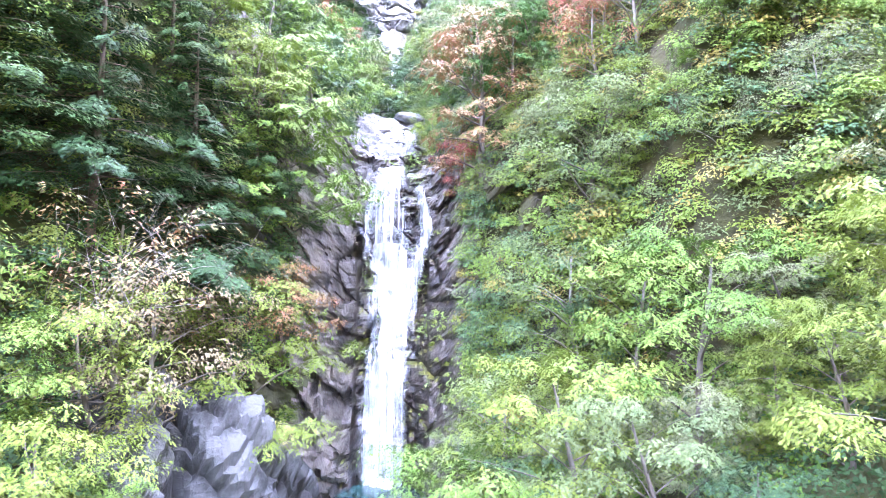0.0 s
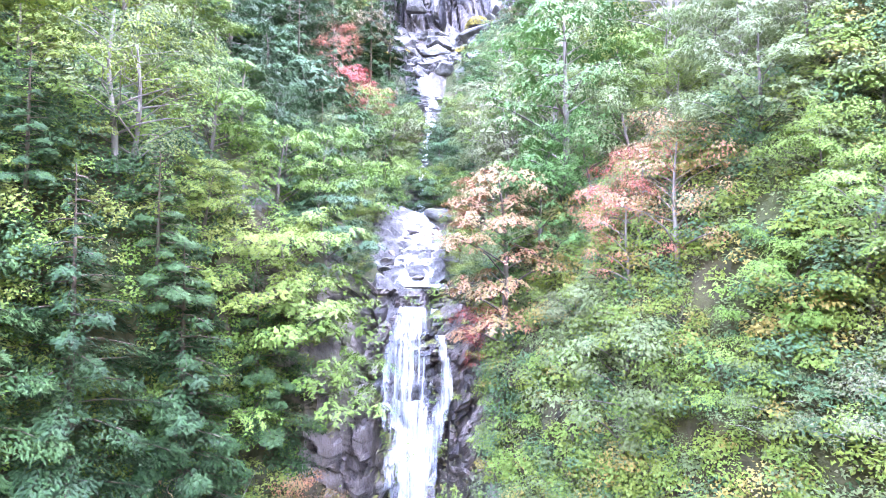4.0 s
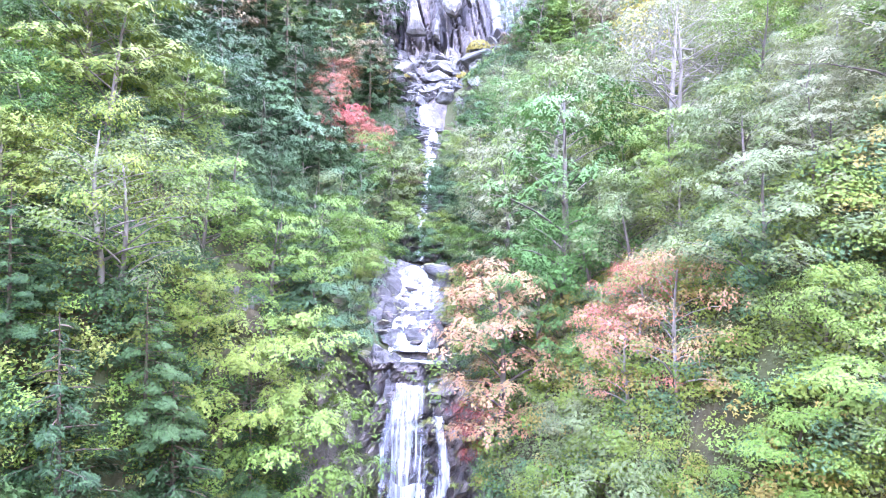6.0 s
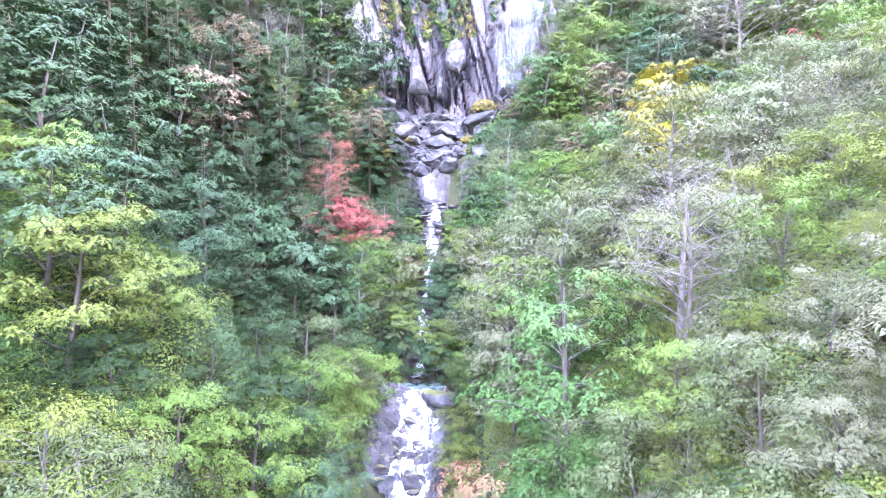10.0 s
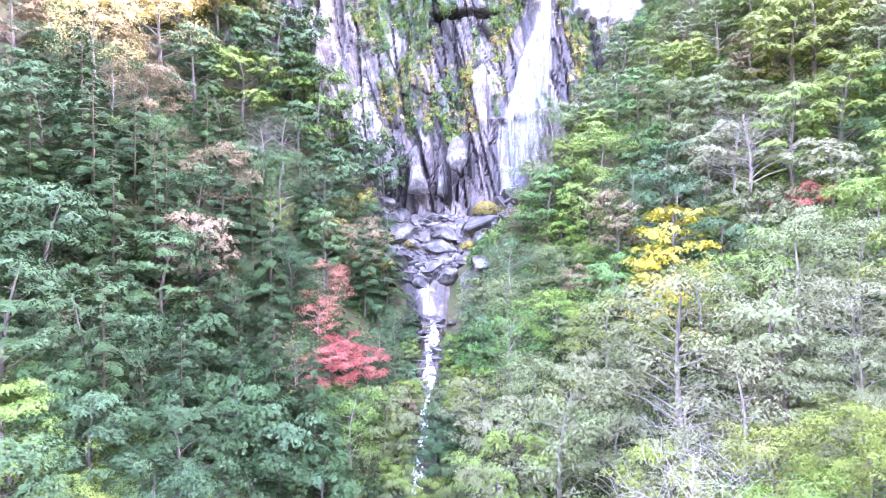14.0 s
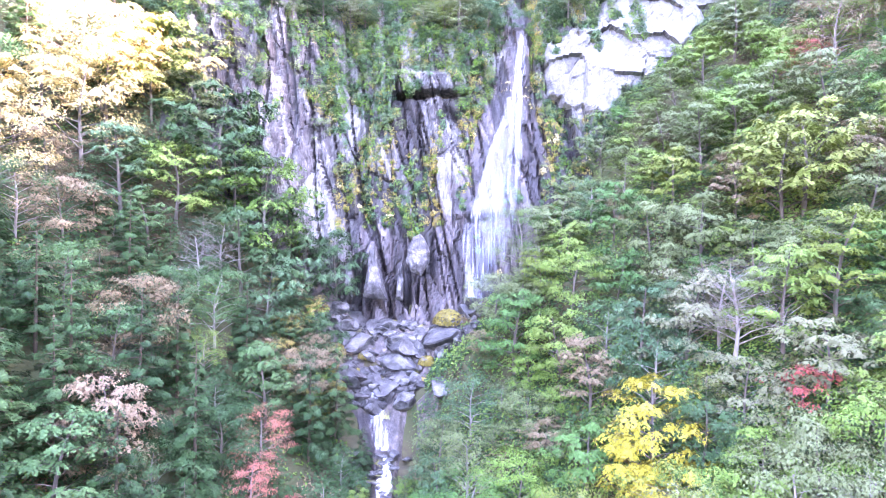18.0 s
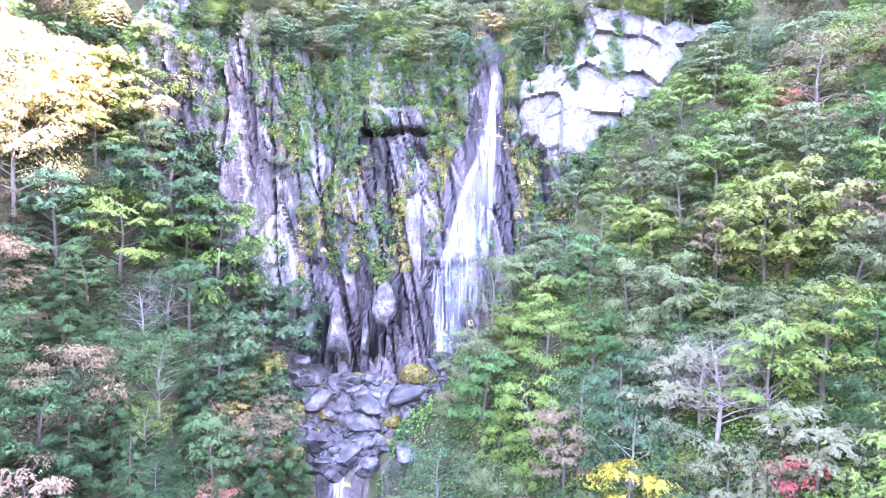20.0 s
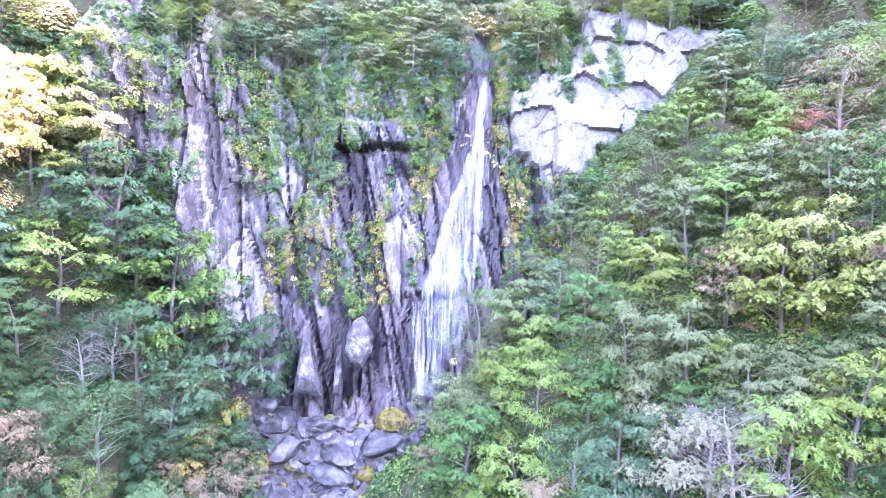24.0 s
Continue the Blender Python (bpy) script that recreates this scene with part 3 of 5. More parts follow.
crown("near_thin", "leaf_grey", -16.0, 27.7, 5.7, 0.9)
crown("near_wide", "leaf_lime", -11.8, 31.6, -3.0, 0.8)
crown("near_wide", "leaf_green", -9.6, 33.3, -7.8, 0.7)
crown("near_wide", "leaf_green", -11.0, 37.0, -3.0, 0.8)
crown("near_round", "leaf_pink", -9.1, 30.6, -11.4, 0.45)
crown("near_thin", "leaf_red", -0.3, 38.4, -7.4, 0.42)
plant("near_tall", "leaf_pink", 1.7, 40.0, 0.98, reach=4.5)
crown("near_thin", "leaf_pink", 9.9, 32.9, 1.0, 0.8)
crown("near_thin", "leaf_red", 8.6, 34.4, 1.6, 0.45)
crown("near_wide", "leaf_grey", 13.1, 31.9, 5.5, 0.9)
crown("near_wide", "leaf_green", 12.0, 41.0, 9.5, 0.9)
crown("near_round", "leaf_grey", 9.6, 40.0, 6.0, 0.8)
crown("near_wide", "leaf_pale", 14.2, 39.5, 7.5, 0.8)
crown("near_wide", "leaf_pale", 15.6, 32.6, 9.1, 0.9)
crown("near_thin", "leaf_lime", -17.5, 29.1, 7.1, 0.9)
crown("near_wide", "leaf_lime", -21.7, 36.8, 15.2, 0.9)
crown("near_wide", "leaf_deep", -23.5, 36.3, 19.1, 0.9)
crown("near_wide", "leaf_deep", -20.0, 38.6, 10.8, 0.9)
plant("near_tall", "leaf_emerald", 5.7, 41.4, 1.15, reach=5.5)
plant("near_wide", "leaf_emerald", 3.9, 39.2, 0.75, reach=4.5)
plant("near_round", "leaf_emerald", 6.6, 38.6, 0.75, reach=4.0)
crown("bare", "leaf_pale", 12.4, 42.0, 17.0, 1.0)
crown("near_thin", "leaf_pale", 13.4, 43.3, 15.6, 0.9)
crown("near_wide", "leaf_green", -12.8, 48.5, 5.3, 0.8)
crown("near_thin", "leaf_grey", -12.7, 49.8, 8.2, 0.8)
crown("near_wide", "leaf_green", -14.5, 44.0, 4.0, 0.9)
crown("thin", "leaf_grey", 5.2, 52.8, 15.8, 0.9)
crown("thin", "leaf_pale", 14.8, 53.2, 26.0, 1.0)
crown("tall", "leaf_deep", -35.0, 54.8, 32.3, 1.0)
crown("wide", "leaf_teal", -15.9, 55.7, 14.5, 0.9)
crown("fir", "leaf_fir", -17.4, 57.8, 20.3, 0.8)
crown("fir", "leaf_fir", -36.6, 58.6, 43.0, 1.1)
crown("fir", "leaf_fir", -31.7, 61.6, 35.6, 1.0)
crown("spire", "leaf_fir", -29.8, 62.1, 25.0, 0.8)
crown("spire", "leaf_fir", -26.0, 60.0, 22.0, 0.8)
crown("spire", "leaf_fir", -23.0, 58.5, 18.0, 0.7)
crown("round", "leaf_green", -11.2, 59.4, 4.7, 0.7)
crown("round", "leaf_grey", -1.6, 63.0, 9.0, 0.7)
crown("dense", "leaf_grey", -9.5, 68.7, 13.6, 0.7)
crown("round", "leaf_red", -16.0, 70.2, 18.9, 0.5)
crown("dense", "leaf_red", -14.8, 72.0, 19.7, 0.5)
crown("round", "leaf_red", -12.6, 73.6, 18.6, 0.45)
crown("thin", "leaf_red", -19.0, 75.0, 24.1, 0.5)
crown("thin", "leaf_pink", -19.5, 79.0, 28.0, 0.6)
crown("tall", "leaf_yellow", 19.6, 71.0, 31.9, 1.0)
crown("tall", "leaf_yellow", 18.0, 69.0, 28.0, 0.7)
crown("wide", "leaf_yellow", 20.6, 70.5, 26.0, 0.7)
crown("thin", "leaf_grey", 26.8, 61.2, 29.0, 1.1)
crown("thin", "leaf_pale", 23.0, 58.0, 25.0, 1.1)
crown("thin", "leaf_grey", 30.5, 60.0, 30.0, 1.1)
crown("bare", "leaf_pale", 16.7, 56.5, 18.6, 1.0)
crown("dense", "leaf_pale", 23.2, 72.3, 41.5, 1.0)
crown("bare", "leaf_brown", 28.5, 74.5, 43.2, 1.1)
crown("bare", "leaf_brown", 27.2, 75.2, 43.0, 0.9)
crown("wide", "leaf_pale", 34.6, 71.2, 39.1, 1.0)
crown("shrub", "leaf_red", 33.0, 72.0, 36.0, 0.9)
crown("wide", "leaf_lime", 38.5, 81.0, 59.0, 1.35)
crown("wide", "leaf_lime", 36.5, 82.5, 57.0, 1.1)
crown("wide", "leaf_green", -33.1, 85.7, 56.3, 1.0)
crown("dense", "leaf_green", -23.5, 89.1, 54.8, 0.9)
crown("wide", "leaf_deep", -30.0, 90.0, 63.0, 1.1)
crown("dense", "leaf_grey", -35.0, 91.0, 66.0, 1.1)
crown("tall", "leaf_deep", -20.5, 91.5, 50.0, 0.9)
crown("tall", "leaf_deep", -25.0, 86.0, 48.0, 0.9)
crown("dense", "leaf_teal", -22.0, 87.0, 42.0, 0.8)
crown("wide", "leaf_teal", -27.0, 88.0, 57.5, 0.9)
crown("wide", "leaf_teal", -18.3, 90.9, 44.6, 0.7)
crown("bare", "leaf_grey", -28.6, 89.0, 47.5, 0.8)
crown("bare", "leaf_grey", -31.0, 88.6, 46.0, 0.7)
crown("thin", "leaf_gold", -47.2, 74.0, 58.9, 1.1)
crown("thin", "leaf_gold", -43.0, 80.0, 64.0, 1.1)
crown("wide", "leaf_gold", -42.5, 85.0, 68.0, 1.1)
crown("wide", "leaf_lime", -39.0, 89.8, 69.3, 1.0)
crown("wide", "leaf_lime", -38.0, 92.0, 74.0, 1.0)
crown("wide", "leaf_gold", -37.0, 91.0, 77.0, 1.0)
crown("dense", "leaf_gold", -41.0, 88.0, 73.0, 1.1)
crown("thin", "leaf_gold", -46.0, 86.0, 75.0, 1.1)
crown("dense", "leaf_lime", -35.5, 94.0, 80.0, 1.0)
crown("wide", "leaf_gold", -48.0, 80.0, 68.0, 1.1)
crown("dense", "leaf_gold", -52.0, 76.0, 66.0, 1.1)
crown("thin", "leaf_red", 43.5, 89.7, 72.2, 0.6)
crown("thin", "leaf_brown", 46.0, 88.0, 76.0, 0.8)
crown("dense", "leaf_grey", 38.9, 91.2, 67.0, 0.9)
crown("wide", "leaf_lime", 28.1, 92.3, 57.2, 0.7)
crown("wide", "leaf_lime", 12.7, 95.4, 45.0, 0.7)
plant("dense", "leaf_gold", 10.2, 111.5, 0.9)
crown("wide", "leaf_gold", 8.5, 114.0, 90.0, 0.7)

for kind, leaf, x, y, s in (("near_round", "leaf_green", 10.3, 28.0, 0.5), ("near_round", "leaf_lime", 9.0, 30.2, 0.45), ("near_thin", "leaf_grey", 11.4, 26.4, 0.5), ("near_round", "leaf_teal", 11.8, 29.4, 0.5),
                             ("near_round", "leaf_green", 13.2, 26.2, 0.5), ("near_round", "leaf_deep", -17.0, 26.5, 0.5), ("near_round", "leaf_green", -15.6, 28.6, 0.45)):
    plant(kind, leaf, x, y, s, reach=2.0)

# -- bushes that close over the narrow stream between the pools
over_r = np.random.default_rng(91)
for n in range(30):
    y = 65.2 + 0.62 * n
    side = -1 if n % 2 else 1
    x = float(centre(y)) + side * float(over_r.uniform(1.5, 2.6) if y < 76 else over_r.uniform(2.3, 3.2))
    leaf = str(over_r.choice(["leaf_teal", "leaf_grey", "leaf_deep", "leaf_lime", "leaf_brown", "leaf_green", "leaf_deep"]))
    plant("round" if n % 3 else "dense", leaf, x, y, float(over_r.uniform(0.42, 0.62) if y < 76 else over_r.uniform(0.3, 0.45)), reach=2.6)

for n in range(26):
    y = 44.5 + 0.78 * n
    side = -1 if n % 2 else 1
    x = float(centre(y)) + side * float(over_r.uniform(4.3, 5.4))
    leaf = str(over_r.choice(["leaf_teal", "leaf_green", "leaf_deep", "leaf_lime", "leaf_grey"]))
    plant("near_round", leaf, x, y, float(over_r.uniform(0.3, 0.5)), reach=2.4)

# -- the rest of the canopy
place_r = np.random.default_rng(21)


def free(x, y, gap):
    return not any((x - a) ** 2 + (y - c) ** 2 < (0.5 * g + 0.5 * gap) ** 2 for a, c, g in planted)


def in_reach(x, y):
    """Keeps the stream, the cliffs and the camera's air clear."""
    dx = x - float(centre(y))
    s = float(along(x, y))
    if y < 18 and -12 < x < 9 or -14 < x < -7 and 20 < y < 36 or -2 < x < 4.5 and 40 < y < 50:
        return False
    if dx > 0 and dx < (4.2 if y < 66 else 2.6 if y < 83 else 8.0 if y < 86 else 13.0 if y < 98.5 else 8.0) or dx < 0 and -dx < (4.8 if y < 66 else 2.8 if y < 87 else 11.5):
        return False
    return not (98.5 < y < 111 and -36 < x < 13) and not (y > 98.5 and x < -26) and not (96 < y < 99 and -16 < x < 6) and not (40.5 < s < 47 and -13 < x < 4)


def pick(x, y):
    west = x < float(centre(y))
    r = place_r.random()
    if west:
        if y < 27:
            kinds, leaves = ["fine_wide", "fine_round", "fine_wide"], ["leaf_green", "leaf_lime", "leaf_grey"]
        elif y < 40:
            kinds, leaves = ["near_wide", "near_round", "near_wide", "near_thin"], ["leaf_green", "leaf_emerald", "leaf_lime", "leaf_green"]
        elif y < 68 and x < -21:
            kinds, leaves = ["fir", "tall", "fir", "spire", "dense"], ["leaf_deep", "leaf_needle", "leaf_deep", "leaf_teal"]
        elif y < 54:
            kinds, leaves = ["near_fir", "near_wide", "near_tall", "near_wide", "near_round"], ["leaf_deep", "leaf_green", "leaf_emerald", "leaf_deep", "leaf_teal"]
        elif y < 84:
            kinds, leaves = ["fir", "round", "spire", "round", "tall", "round", "thin", "dense"], ["leaf_green", "leaf_deep", "leaf_needle", "leaf_deep", "leaf_deep", "leaf_needle", "leaf_brown"]
        else:
            # mostly dark leaves: the slope's deep shade is put into their colour
            kinds, leaves = ["round", "tall", "dense", "round", "fir", "fir"], ["leaf_deep", "leaf_needle", "leaf_deep", "leaf_teal", "leaf_deep", "leaf_needle", "leaf_brown"]
    else:
        if y < 27:
            kinds, leaves = ["fine_wide", "fine_round", "fine_wide"], ["leaf_green", "leaf_lime", "leaf_pale", "leaf_grey"]
        elif y < 47:
            kinds, leaves = ["near_wide", "near_round", "near_thin"], ["leaf_green", "leaf_lime", "leaf_pale", "leaf_grey"]
        elif y < 75:
            kinds, leaves = ["wide", "dense", "round", "tall", "thin"], ["leaf_grey", "leaf_pale", "leaf_lime", "leaf_green", "leaf_emerald", "leaf_deep", "leaf_green"]
        else:
            kinds, leaves = ["wide", "dense", "tall", "round", "thin"], ["leaf_green", "leaf_grey", "leaf_emerald", "leaf_teal", "leaf_grey", "leaf_brown", "leaf_green", "leaf_grey"]
    return str(place_r.choice(kinds)), str(place_r.choice(leaves))


count = 0
for gap, tries, lo, hi in ((3.8, 7000, 0.75, 1.1), (2.3, 14000, 0.40, 0.62)):
    for _ in range(tries):
        y = place_r.uniform(12, 105)
        half = 18 + 0.52 * y
        x = place_r.uniform(-half, half)
        if not in_reach(x, y) or not free(x, y, gap) or count >= 640:
            continue
        kind, leaf = pick(x, y)
        if kind in ("fir", "spire", "near_fir"):
            leaf = "leaf_fir"
        s = float(place_r.uniform(lo, hi)) * (0.8 if kind.startswith("near") and y > 30 else 0.95 if y > 66 and x > 0 else 1.0)
        plant(kind, leaf, float(x), float(y), s, reach=gap / s)
        count += 1
# -- small maples that hide the banks on both sides of the lower fall
done = 0
for _ in range(1500):
    x, y = float(place_r.uniform(-28, 30)), float(place_r.uniform(17, 44))
    if done >= 90 or -13 < x < 3.5 or not free(x, y, 2.2):
        continue
    leaf = str(place_r.choice(["leaf_green", "leaf_lime", "leaf_pale", "leaf_grey", "leaf_pale", "leaf_lime"] if x > 0 else ["leaf_green", "leaf_deep", "leaf_lime"]))
    s = float(place_r.uniform(0.4, 0.62))
    plant(str(place_r.choice(["fine_round", "near_round", "fine_wide"])), leaf, x, y, s, reach=2.2 / s)
    done += 1


def shelf(x, y):
    """The ground behind the cliff's rim."""
    top = -0.4 + (y - 90.4 + 0.72 * max(0.0, -(x + 17)) - 0.02 * max(0.0, x - 16) ** 1.5 + 0.6 * rim_at(x)) / 0.83
    return max(float(height(x, y)), top if -38 < x < 44 else -99.0)


# -- the wood along the rim and on the shoulders beside the cliff
# teal, grey and pale leaves along the rim imitate light bluish haze
for x0, x1, y0, y1, n, kinds, leaves in ((-40, 44, 0.5, 28, 270, ["dense", "round", "wide", "fir", "round"], ["leaf_teal", "leaf_grey", "leaf_pale", "leaf_green", "leaf_lime", "leaf_pale", "leaf_grey"]),
                                         (44, 66, 96, 124, 100, ["dense", "wide", "fir", "thin"], ["leaf_deep", "leaf_green", "leaf_grey", "leaf_brown", "leaf_teal"]),
                                         (-44, -33, 96, 110, 20, ["dense", "wide", "tall"], ["leaf_green", "leaf_lime", "leaf_teal"]),
                                         # gold and lime leaves imitate sun on this shoulder
                                         (-66, -42, 84, 112, 44, ["dense", "wide", "tall"], ["leaf_gold", "leaf_gold", "leaf_lime"])):
    done = 0
    for _ in range(2500):
        x, y = float(place_r.uniform(x0, x1)), float(place_r.uniform(y0, y1))
        y += float(edge(x)) if y0 < 20 else 0.0
        if done >= n or not free(x, y, 2.3 if y0 < 20 else 3.0):
            continue
        kind, leaf = str(place_r.choice(kinds)), str(place_r.choice(leaves))
        s = float(place_r.uniform(0.5, 0.8)) * (0.7 if kind == "fir" else 1.0)
        plant(kind, "leaf_fir" if kind == "fir" else leaf, x, y, s, reach=(2.4 if y0 < 20 else 3.0) / s, z=shelf(x, y) - (1.0 if y0 < 20 else 0.6))
        done += 1

# -- shrubs and mossy bushes along the western edge of the rubble gully
for n in range(46):
    x, y = float(over_r.uniform(-22, -14.6)), float(over_r.uniform(85.5, 93.8))
    leaf = str(over_r.choice(["leaf_deep", "leaf_moss", "leaf_deep", "leaf_brown", "leaf_green", "leaf_teal"]))
    plant("shrub", leaf, x, y, float(over_r.uniform(0.5, 0.95)), reach=1.5)

# -- small trees on the steep ground below the pale wall
done = 0
for _ in range(2500):
    x = float(place_r.uniform(13, 47))
    y = float(np.interp(x, (12, 17.5, 26.7, 35, 44, 50), (99, 100, 104, 106, 110, 113)) - place_r.uniform(0.5, 9))
    if done >= 140 or y < 96 or not free(x, y, 1.7):
        continue
    s = float(place_r.uniform(0.42, 0.68))
    plant(str(place_r.choice(["dense", "round", "wide", "thin"])), str(place_r.choice(["leaf_green", "leaf_deep", "leaf_grey", "leaf_lime", "leaf_brown", "leaf_teal"])), x, y, s, reach=1.7 / s)
    done += 1

spot_r = np.random.default_rng(5)
for k, t in KINDS.items():
    leaf = "leaf_fir" if "fir" in t.name or k == "spire" else "leaf_green"
    tagged(t, f"{HUE[leaf]} {FORM[k]} high on the eastern slope", "tree", "trees and shrubs on the gorge slopes")
    x, y = 46 + 2.4 * len(planted) % 9 + spot_r.uniform(0, 14), 72 + spot_r.uniform(0, 22)
    t.matrix_basis = pose(x, y, float(height(x, y)) - 0.5)

# -- far woods over the cliff and along the ridges: too many to count
far_r = np.random.default_rng(8)


def woods(name, leaf, spots, seed, size=0.19, per=900):
    r = np.random.default_rng(seed)
    cs, ns = [], []
    for x, y, z, R, H in spots:
        m = int(per * R * R / 12)
        a, v = r.uniform(0, 6.283, m), r.uniform(-0.35, 1, m)
        rr = R * np.sqrt(np.clip(1 - v * v, 0, 1)) * (0.8 + 0.3 * np.sin(3 * a + x) * np.cos(4 * v + y)) * r.uniform(0.7, 1.05, m)
        tier = np.round(v * 5) / 5 * 0.6 + v * 0.4
        cs.append(np.stack([x + rr * np.cos(a), y + rr * np.sin(a), z + H * (0.62 + 0.38 * tier)], 1))
        ns.append(np.stack([0.8 * np.cos(a) + r.normal(0, 0.3, m), 0.8 * np.sin(a) + r.normal(0, 0.3, m), 0.9 + 0 * a], 1))
    v, f = sprays(np.concatenate(cs), np.concatenate(ns), size, r, 0.55)
    return tagged(mesh_object(name, v, f, leaf), f"far {HUE[leaf]} woodland canopy above the cliffs", "woods", kind="stuff")


far = {"leaf_teal": [], "leaf_green": [], "leaf_deep": [], "leaf_grey": [], "leaf_gold": [], "leaf_lime": [], "leaf_brown": [], "leaf_pale": []}
for _ in range(520):
    y = 99 + 95 * far_r.random() ** 1.4
    x = far_r.uniform(-0.75 * y, 0.8 * y)
    if -38 < x < 44 and y < edge(x) + 20 or far_r.random() < (y - 115) / 130:
        continue
    leaf = str(far_r.choice(["leaf_green", "leaf_deep", "leaf_grey", "leaf_deep", "leaf_grey", "leaf_lime", "leaf_brown"]))
    # western crowns take gold and lime to appear in full sun
    if x < -42 and y < 125:
        leaf = str(far_r.choice(["leaf_gold", "leaf_lime"]))
    far[leaf].append((x, y, float(height(x, y)), far_r.uniform(2.2, 4.0), far_r.uniform(6, 10)))
for _ in range(260):
    x = far_r.uniform(-48, 62)
    y = far_r.uniform(edge(x) + 20 if x < 42 else 97, 140)
    # haze over the far slope is put into these pale, bluish leaf colours
    leaf = str(far_r.choice(["leaf_green", "leaf_grey", "leaf_grey", "leaf_teal", "leaf_pale", "leaf_teal"]))
    far[leaf].append((x, y, shelf(x, y) - 0.5, far_r.uniform(2.0, 3.6), far_r.uniform(4, 7.5)))
for n, (leaf, sp) in enumerate(far.items()):
    if sp:
        woods("far_woods", leaf, sp, 40 + n)

# -- undergrowth that hides the soil between the trees


def undergrowth(leaf, seed, n, keep, y0=12, y1=140, size=0.22, east=False):
    r = np.random.default_rng(seed)
    x, y = r.uniform(-75, 75, n), r.uniform(y0, y1, n)
    x = x * (0.3 + y / 180)
    dx = x - centre(y)
    s = along(x, y)
    f1 = np.array([noise.noise(Vector((a * 0.22, c * 0.22, seed))) for a, c in zip(x, y)])
    ok = (f1 > keep) & (np.abs(dx) > np.where((y > 66) & (y < 85), 1.5, 3.6) + 1.5 * r.random(n)) & ~((dx < 0) & (-dx < 8) & (y > 91)) & ~((dx > 0) & (dx < 6) & (y > 90) & (y < 99)) & ~((y > 99) & (y < 110.5) & (x > -15) & (x < 13.5)) & ~((s > 40) & (s < 48) & (x > -14) & (x < 2))
    ok &= (dx > 0) | (not east)
    x, y, f1 = x[ok], y[ok], f1[ok]
    m = len(x)
    z = height(x, y) + r.uniform(-0.2, 1.0, m) * (0.4 + 1.8 * (f1 - keep)) - 0.1
    side = np.sign(x - centre(y))
    nrm = np.stack([-0.7 * side + r.normal(0, 0.4, m), -0.45 + r.normal(0, 0.4, m), 0.9 + 0 * x], 1)
    v, f = sprays(np.stack([x, y, z], 1), nrm, size * 1.1, r, 0.6)
    return tagged(mesh_object("undergrowth", v, f, leaf), f"{HUE[leaf]} ferns and low shrubs covering the slopes", "undergrowth", kind="stuff")


undergrowth("leaf_deep", 51, 100000, -0.05, 44, 140, 0.16)
undergrowth("leaf_deep", 52, 80000, 0.05, 44, 140, 0.16)
undergrowth("leaf_green", 53, 80000, 0.12, 44, 140, 0.16)
undergrowth("leaf_deep", 54, 60000, 0.12, 44, 140, 0.16)
undergrowth("leaf_green", 55, 120000, -0.1, 12, 60, 0.09)
undergrowth("leaf_lime", 56, 90000, 0.05, 12, 60, 0.085)
undergrowth("leaf_teal", 57, 70000, 0.1, 12, 60, 0.09)
undergrowth("leaf_deep", 58, 150000, -0.25, 58, 100, 0.17)
undergrowth("leaf_brown", 59, 50000, 0.1, 58, 100, 0.15)
undergrowth("leaf_green", 48, 150000, -0.35, 62, 118, 0.15, True)
undergrowth("leaf_teal", 49, 90000, -0.1, 62, 118, 0.15, True)
undergrowth("leaf_deep", 50, 120000, -0.3, 12, 46, 0.085)



def bank_growth(leaf, seed, n, x0, x1, size):
    """Ferns and low bushes on the steep banks beside the lower fall."""
    r = np.random.default_rng(seed)
    x, y = r.uniform(x0, x1, n), r.uniform(16, 58, n)
    s = along(x, y)
    f1 = np.array([noise.noise(Vector((a * 0.4, c * 0.4, seed))) for a, c in zip(x, y)])
    ok = (s > 34) & (s < 66) & (f1 > -0.45) & (np.abs(x - centre(y)) > 5)
    x, y, f1 = x[ok], y[ok], f1[ok]
    m = len(x)
    side = np.sign(x - centre(y))
    z = height(x, y) + r.uniform(0.0, 1.0, m) * (0.5 + 1.6 * f1)
    nrm = np.stack([-0.6 * side + r.normal(0, 0.4, m), -0.7 + r.normal(0, 0.4, m), 0.8 + 0 * x], 1)
    v, f = sprays(np.stack([x, y, z], 1), nrm, size, r, 0.55)
    return tagged(mesh_object("bank_growth", v, f, leaf), f"{HUE[leaf]} ferns and low bushes on the steep banks", "undergrowth", kind="stuff")


for k, leaf in enumerate(("leaf_pale", "leaf_lime", "leaf_grey")):
    bank_growth(leaf, 400 + k, 120000, 0.5, 26, 0.085)
for k, leaf in enumerate(("leaf_deep", "leaf_green")):
    bank_growth(leaf, 410 + k, 60000, -28, -9.8, 0.11)

# ---- cliffs ----


def cliff_y(x, z):
    """The face of the head wall."""
    return 99.6 + 0.23 * (z - 40) - 0.72 * max(0.0, -(x + 17)) + 0.02 * max(0.0, x - 16) ** 1.5


def blocks(x, z, fx, fz, seed):
    """Angular steps: the value of the nearest of scattered cells."""
    d, pts = noise.voronoi(Vector((x * fx, z * fz, seed)))
    return noise.cell(pts[0] * 7.31), min(1.0, (d[1] - d[0]) * 3.0)


